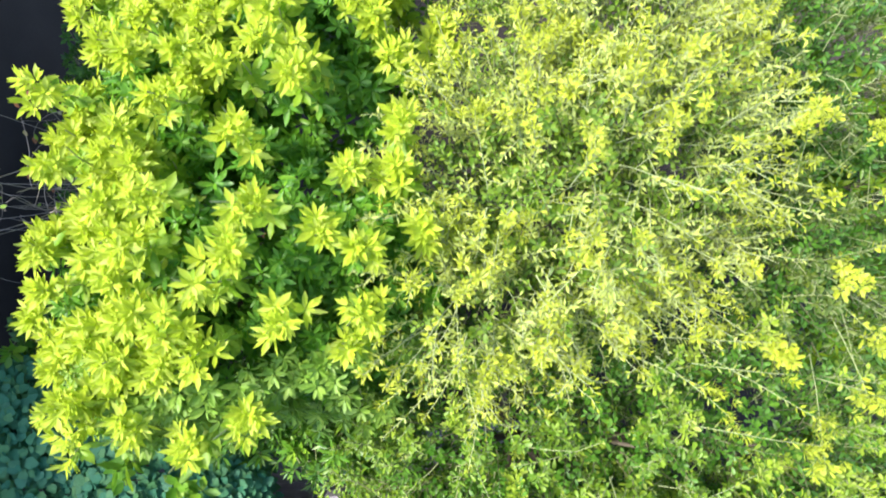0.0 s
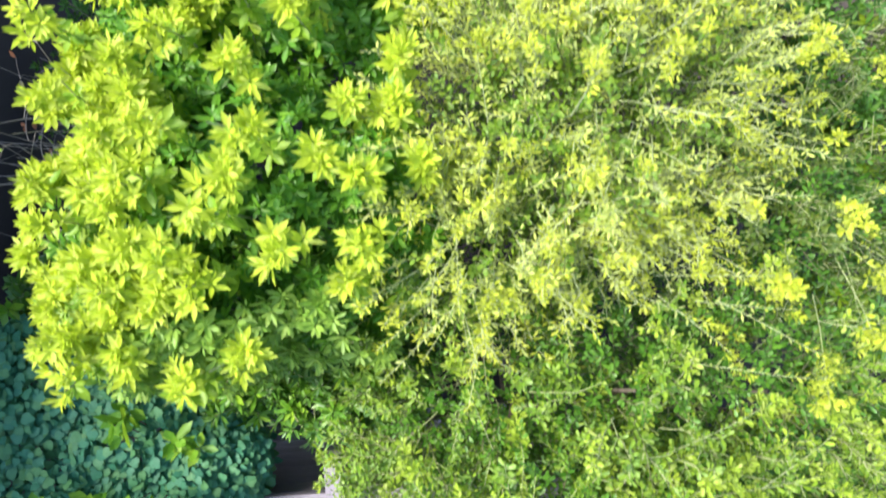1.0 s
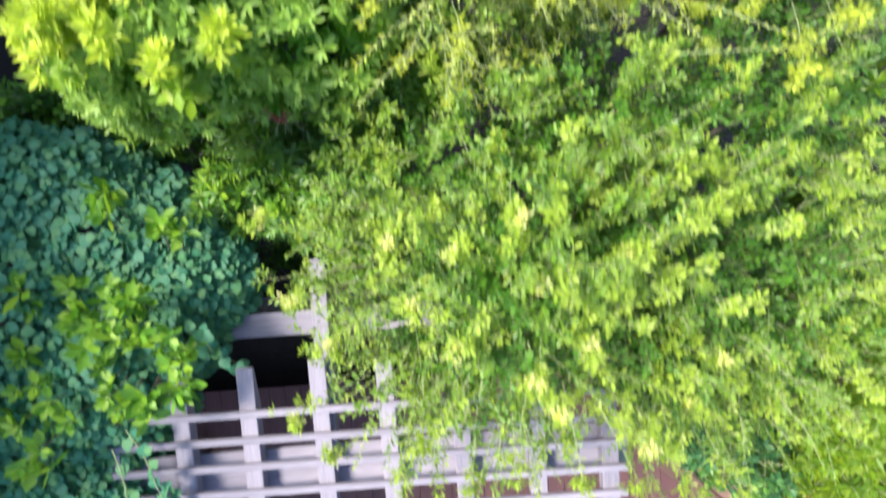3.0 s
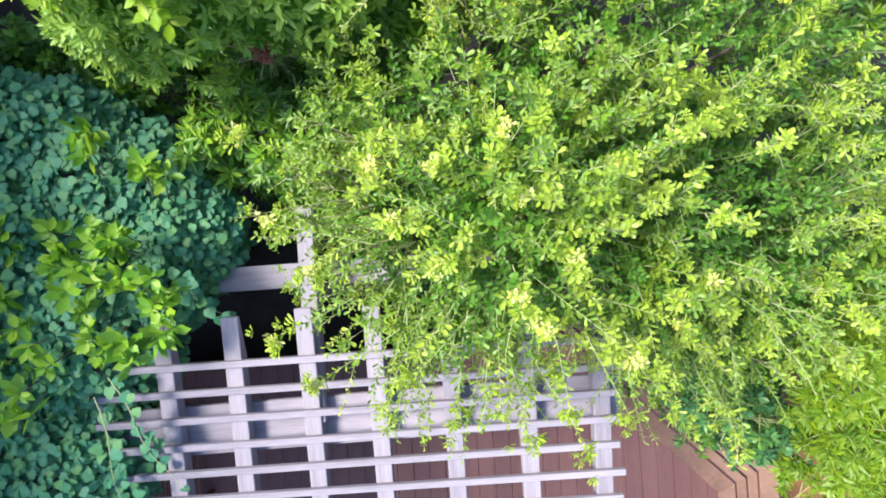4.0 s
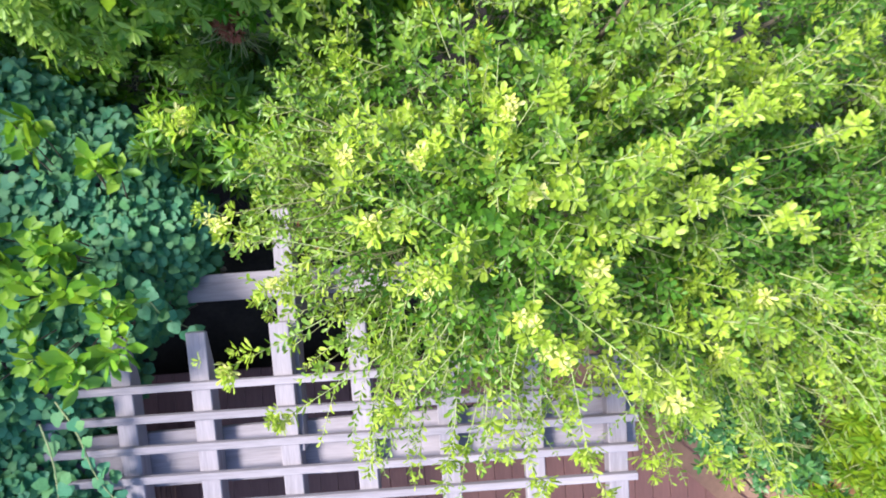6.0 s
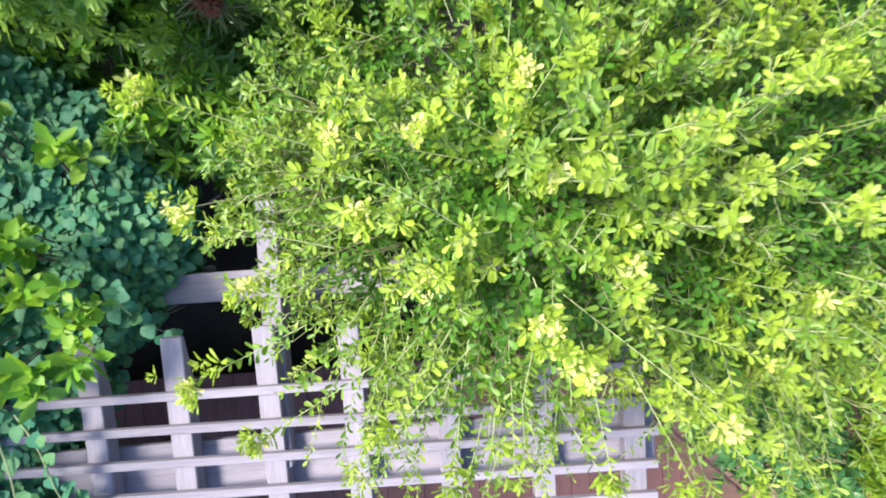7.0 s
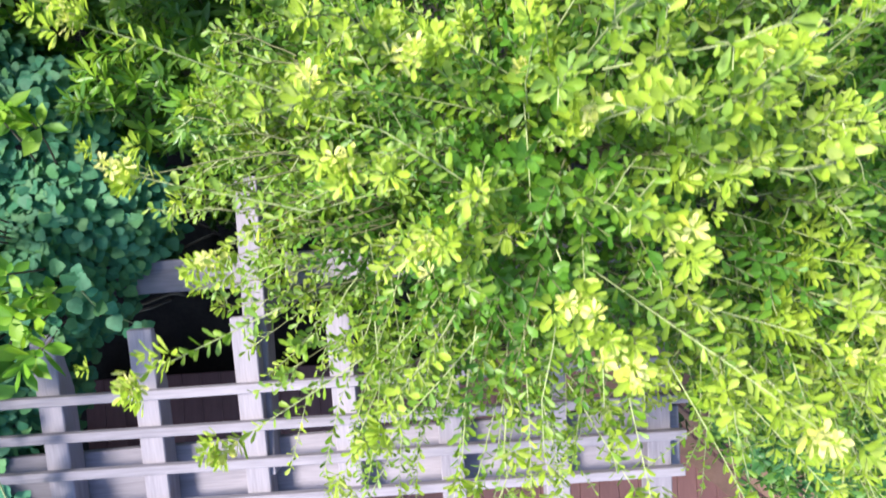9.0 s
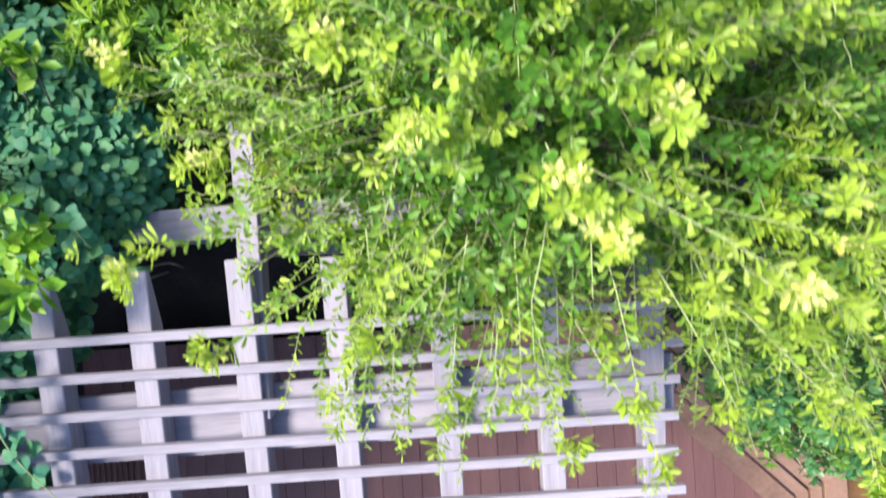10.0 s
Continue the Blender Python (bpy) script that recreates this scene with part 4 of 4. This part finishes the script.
whorl_shrub("understory_shrub", "dark green low shrub in deep shade", (1.4, -1.9, 0), [(1.45, -1.95, 1.6, 0.42, 0.42, 0.70), (0.7, -1.7, 1.5, 0.6, 0.5, 0.7), (0.1, -1.55, 1.4, 0.5, 0.4, 0.6), (0.95, -0.75, 1.8, 0.75, 0.6, 0.6), (0.5, 0.2, 1.9, 0.7, 0.7, 0.6), (1.75, -2.20, 1.7, 0.38, 0.38, 0.62), (1.98, -2.42, 1.35, 0.42, 0.36, 0.62), (-0.12, -1.70, 1.75, 0.28, 0.20, 0.45)],
            1900, (0.05, 0.08), SPARE, (M_LANCE, M_OLD_SHADED), 6, 2, 0.5, bright=0.4)
whorl_shrub("understory_shrub", "bluish-green shrub leaning over the bench's end", (2.5, -2.25, 0), [(2.0, -2.60, 1.5, 0.38, 0.34, 0.56), (1.72, -2.42, 1.7, 0.36, 0.30, 0.55), (2.28, -2.75, 1.35, 0.35, 0.32, 0.52)],
            430, (0.055, 0.09), ELLIPTIC, (M_LANCE, M_TEAL), 6, 2, 0.6, bright=0.25)
whorl_shrub("heavenly_bamboo", "shrub with dull red young leaves", (-0.95, -0.36, 0), [(-0.72, -0.62, 2.56, 0.06, 0.10, 0.12), (-0.84, -0.56, 2.4, 0.05, 0.05, 0.08)],
            80, (0.03, 0.046), LANCE, (M_RED, M_RED), 6, 2, 0.5)
whorl_shrub("broad_leaved_shrub", "mid-green broad-leaved shrub behind the vine", (-1.65, -0.4, 0), [(-1.72, -0.50, 1.75, 0.42, 0.30, 0.62), (-1.42, -0.30, 1.6, 0.36, 0.3, 0.62), (-1.95, -0.25, 1.5, 0.4, 0.35, 0.55), (-2.25, -0.50, 1.75, 0.40, 0.30, 0.60)],
            680, (0.065, 0.10), ELLIPTIC, (M_SPRIG, M_LANCE), 6, 2, 0.6, bright=0.35)


# ---- dead twigs in the gap beside the rosette shrub ----
def dead_twigs(at, lobes, n, clinging=0):
    t = thing("dead_shrub", at, "grey dead twigs with a few withered leaves over dark soil", "shrub", "dead shrubs")
    p = np.tile(np.array(at, float), (n, 1)) + rng.normal(0, 0.12, (n, 3)) * np.array([1, 1, 0])
    e, _ = on_lobes(lobes, n, 0.5, 1.0)
    path = bent(p, e - p, np.linalg.norm(e - p, axis=1), 15, 0.0, 0.028, 3)
    tubes("branch", path, 0.006, 0.0015, M_TWIG, t, 4, kind="stuff")
    m = n * 7
    i, j = rng.integers(0, n, m), rng.integers(6, 14, m)
    q = path[i, j]
    d = unit(path[i, j] - path[i, j - 1] + rng.normal(0, 0.9, (m, 3)))
    twig = bent(q, d, rng.uniform(0.14, 0.34, m), 13, 0.4, 0.11, 4)
    tubes("twig", twig, 0.0022, 0.0008, M_TWIG, t, 3, kind="stuff")
    # a few withered leaves that cling to the twigs
    if clinging:
        i, j = rng.integers(0, m, clinging), rng.integers(4, 13, clinging)
        i, j = i[twig[i, j, 1] > -0.1], j[twig[i, j, 1] > -0.1]
        for k, mat in enumerate((M_PALE_LEAF, M_BUSH, M_DEAD)):
            a, b = i[k::3], j[k::3]
            o = unit(rng.normal(0, 1, (len(a), 3)) * np.array([1, 1, 0.4]))
            leaf_parts("withered_leaf", twig[a, b], o, unit(np.array([0, 0, 1.0]) + rng.normal(0, 0.4, o.shape)), rng.uniform(0.026, 0.05, len(a)), np.full(len(a), 1.2), ELLIPTIC, mat, t)


whorl_shrub("understory_shrub", "dark green low plants in deep shade beside the fence", (-1.0, -1.45, 0), [(-1.0, -1.42, 0.45, 0.42, 0.22, 0.40), (-0.45, -1.35, 0.5, 0.35, 0.25, 0.45), (-1.1, -1.25, 0.5, 0.4, 0.25, 0.45)],
            170, (0.06, 0.10), ELLIPTIC, (M_LANCE, M_OLD_SHADED), 6, 2, 0.5, bright=0.3)
whorl_shrub("understory_shrub", "dark green low shrub beside the wall", (-2.6, 0.5, 0), [(-2.6, 0.4, 0.7, 0.5, 0.7, 0.6), (-2.7, 1.3, 0.7, 0.5, 0.6, 0.6), (-2.7, -0.5, 0.7, 0.45, 0.5, 0.6)],
            520, (0.05, 0.09), SPARE, (M_LANCE, M_OLD_SHADED), 6, 2, 0.5, bright=0.2)
dead_twigs((-2.0, 0.45, 0), [(-1.95, 0.45, 2.3, 0.55, 0.8, 0.9), (-1.70, 0.30, 2.6, 0.32, 0.6, 0.7), (-1.85, 0.20, 2.5, 0.30, 0.5, 0.6)], 34, 290)
dead_twigs((-1.40, -0.72, 0), [(-1.38, -0.70, 1.7, 0.16, 0.14, 0.6)], 9)


# ---- dead brown leaves caught beside the beam ----
def dead_leaf_clump():
    t = thing("dead_branch", (-0.55, -1.45, 0), "dead branch holding a clump of rusty brown leaves", "branch")
    s = np.linspace(0, 1, 9)[:, None]
    path = np.array([-0.55, -1.45, -0.02]) * (1 - s) + np.array([-0.58, -1.47, 1.62]) * s + 0.03 * np.concatenate([np.sin(s * 6), np.cos(s * 5) - 1, 0 * s], 1)
    tubes("branch", path[None], 0.012, 0.004, M_BARK, t, 6)
    n = 26
    p = np.array([-0.57, -1.46, 1.58]) + rng.normal(0, 1, (n, 3)) * np.array([0.06, 0.06, 0.06])
    d = unit(np.array([0, 0, 0.7]) + rng.normal(0, 0.5, p.shape))
    P, D, U, L, S = rosettes(p, d, rng.uniform(0.05, 0.075, n), 1, 5)
    leaf_parts("dead_leaf", P, D, U, L, rng.uniform(0.8, 1.2, len(P)), ELLIPTIC, M_DEAD, t)


dead_leaf_clump()


# ---- plumes of the leaning evergreen that reach out over the free rafter and the beam's end ----
def overhanging_plumes(t, n, low, high, per):
    p = rng.uniform(low, high, (n, 3))
    d = unit(np.column_stack([np.full(n, -1.0), rng.normal(-0.15, 0.32, n), rng.uniform(0.0, 0.35, n)]))
    bough = bent(p, d, rng.uniform(0.26, 0.46, n), 8, rng.uniform(0.05, 0.3, n), 0.02)
    tubes("bough", bough, 0.0030, 0.0012, M_GREEN_TWIG, t, 4, "thin arching boughs", kind="stuff")
    row, i = np.arange(n)[:, None], rng.integers(1, 7, (n, per))
    q = (bough[row, i] + (bough[row, i + 1] - bough[row, i]) * rng.uniform(0, 1, (n, per, 1))).reshape(-1, 3)
    tan = unit(bough[row, i + 1] - bough[row, i]).reshape(-1, 3)
    o = unit(tan * 0.85 + rng.normal(0, 0.45, tan.shape) + np.array([0, 0, 0.15]))
    path, (P, D, U, L, s, I) = shoots(q, o, rng.uniform(0.05, 0.12, len(q)), k=4, gap=0.0105, leaf=(0.024, 0.043), wig=0.05)
    tubes("stem", path[:, ::3], 0.0018, 0.0009, M_STEM, t, 3, "pale green stems", kind="stuff")
    leaves("foliage", P, D, U, L, rng.uniform(0.8, 1.1, len(P)), OBOVATE, M_MID, t)
    e = bough[::2, -1]
    R = rosettes(e, unit(bough[::2, -1] - bough[::2, -2] + np.array([0, 0, 0.01])), rng.uniform(0.03, 0.045, len(e)), 3, 5, 0.7)
    leaves("young_foliage", R[0], R[1], R[2], R[3], rng.uniform(0.8, 1.1, len(R[0])), OBOVATE, M_LEMON, t, "yellow-green young leaves")


overhanging_plumes(leaning_tree, 34, (-0.22, -1.78, 2.62), (0.02, -1.08, 2.98), 8)
overhanging_plumes(leaning_tree, 14, (-0.32, -1.50, 2.72), (-0.14, -1.08, 2.98), 7)
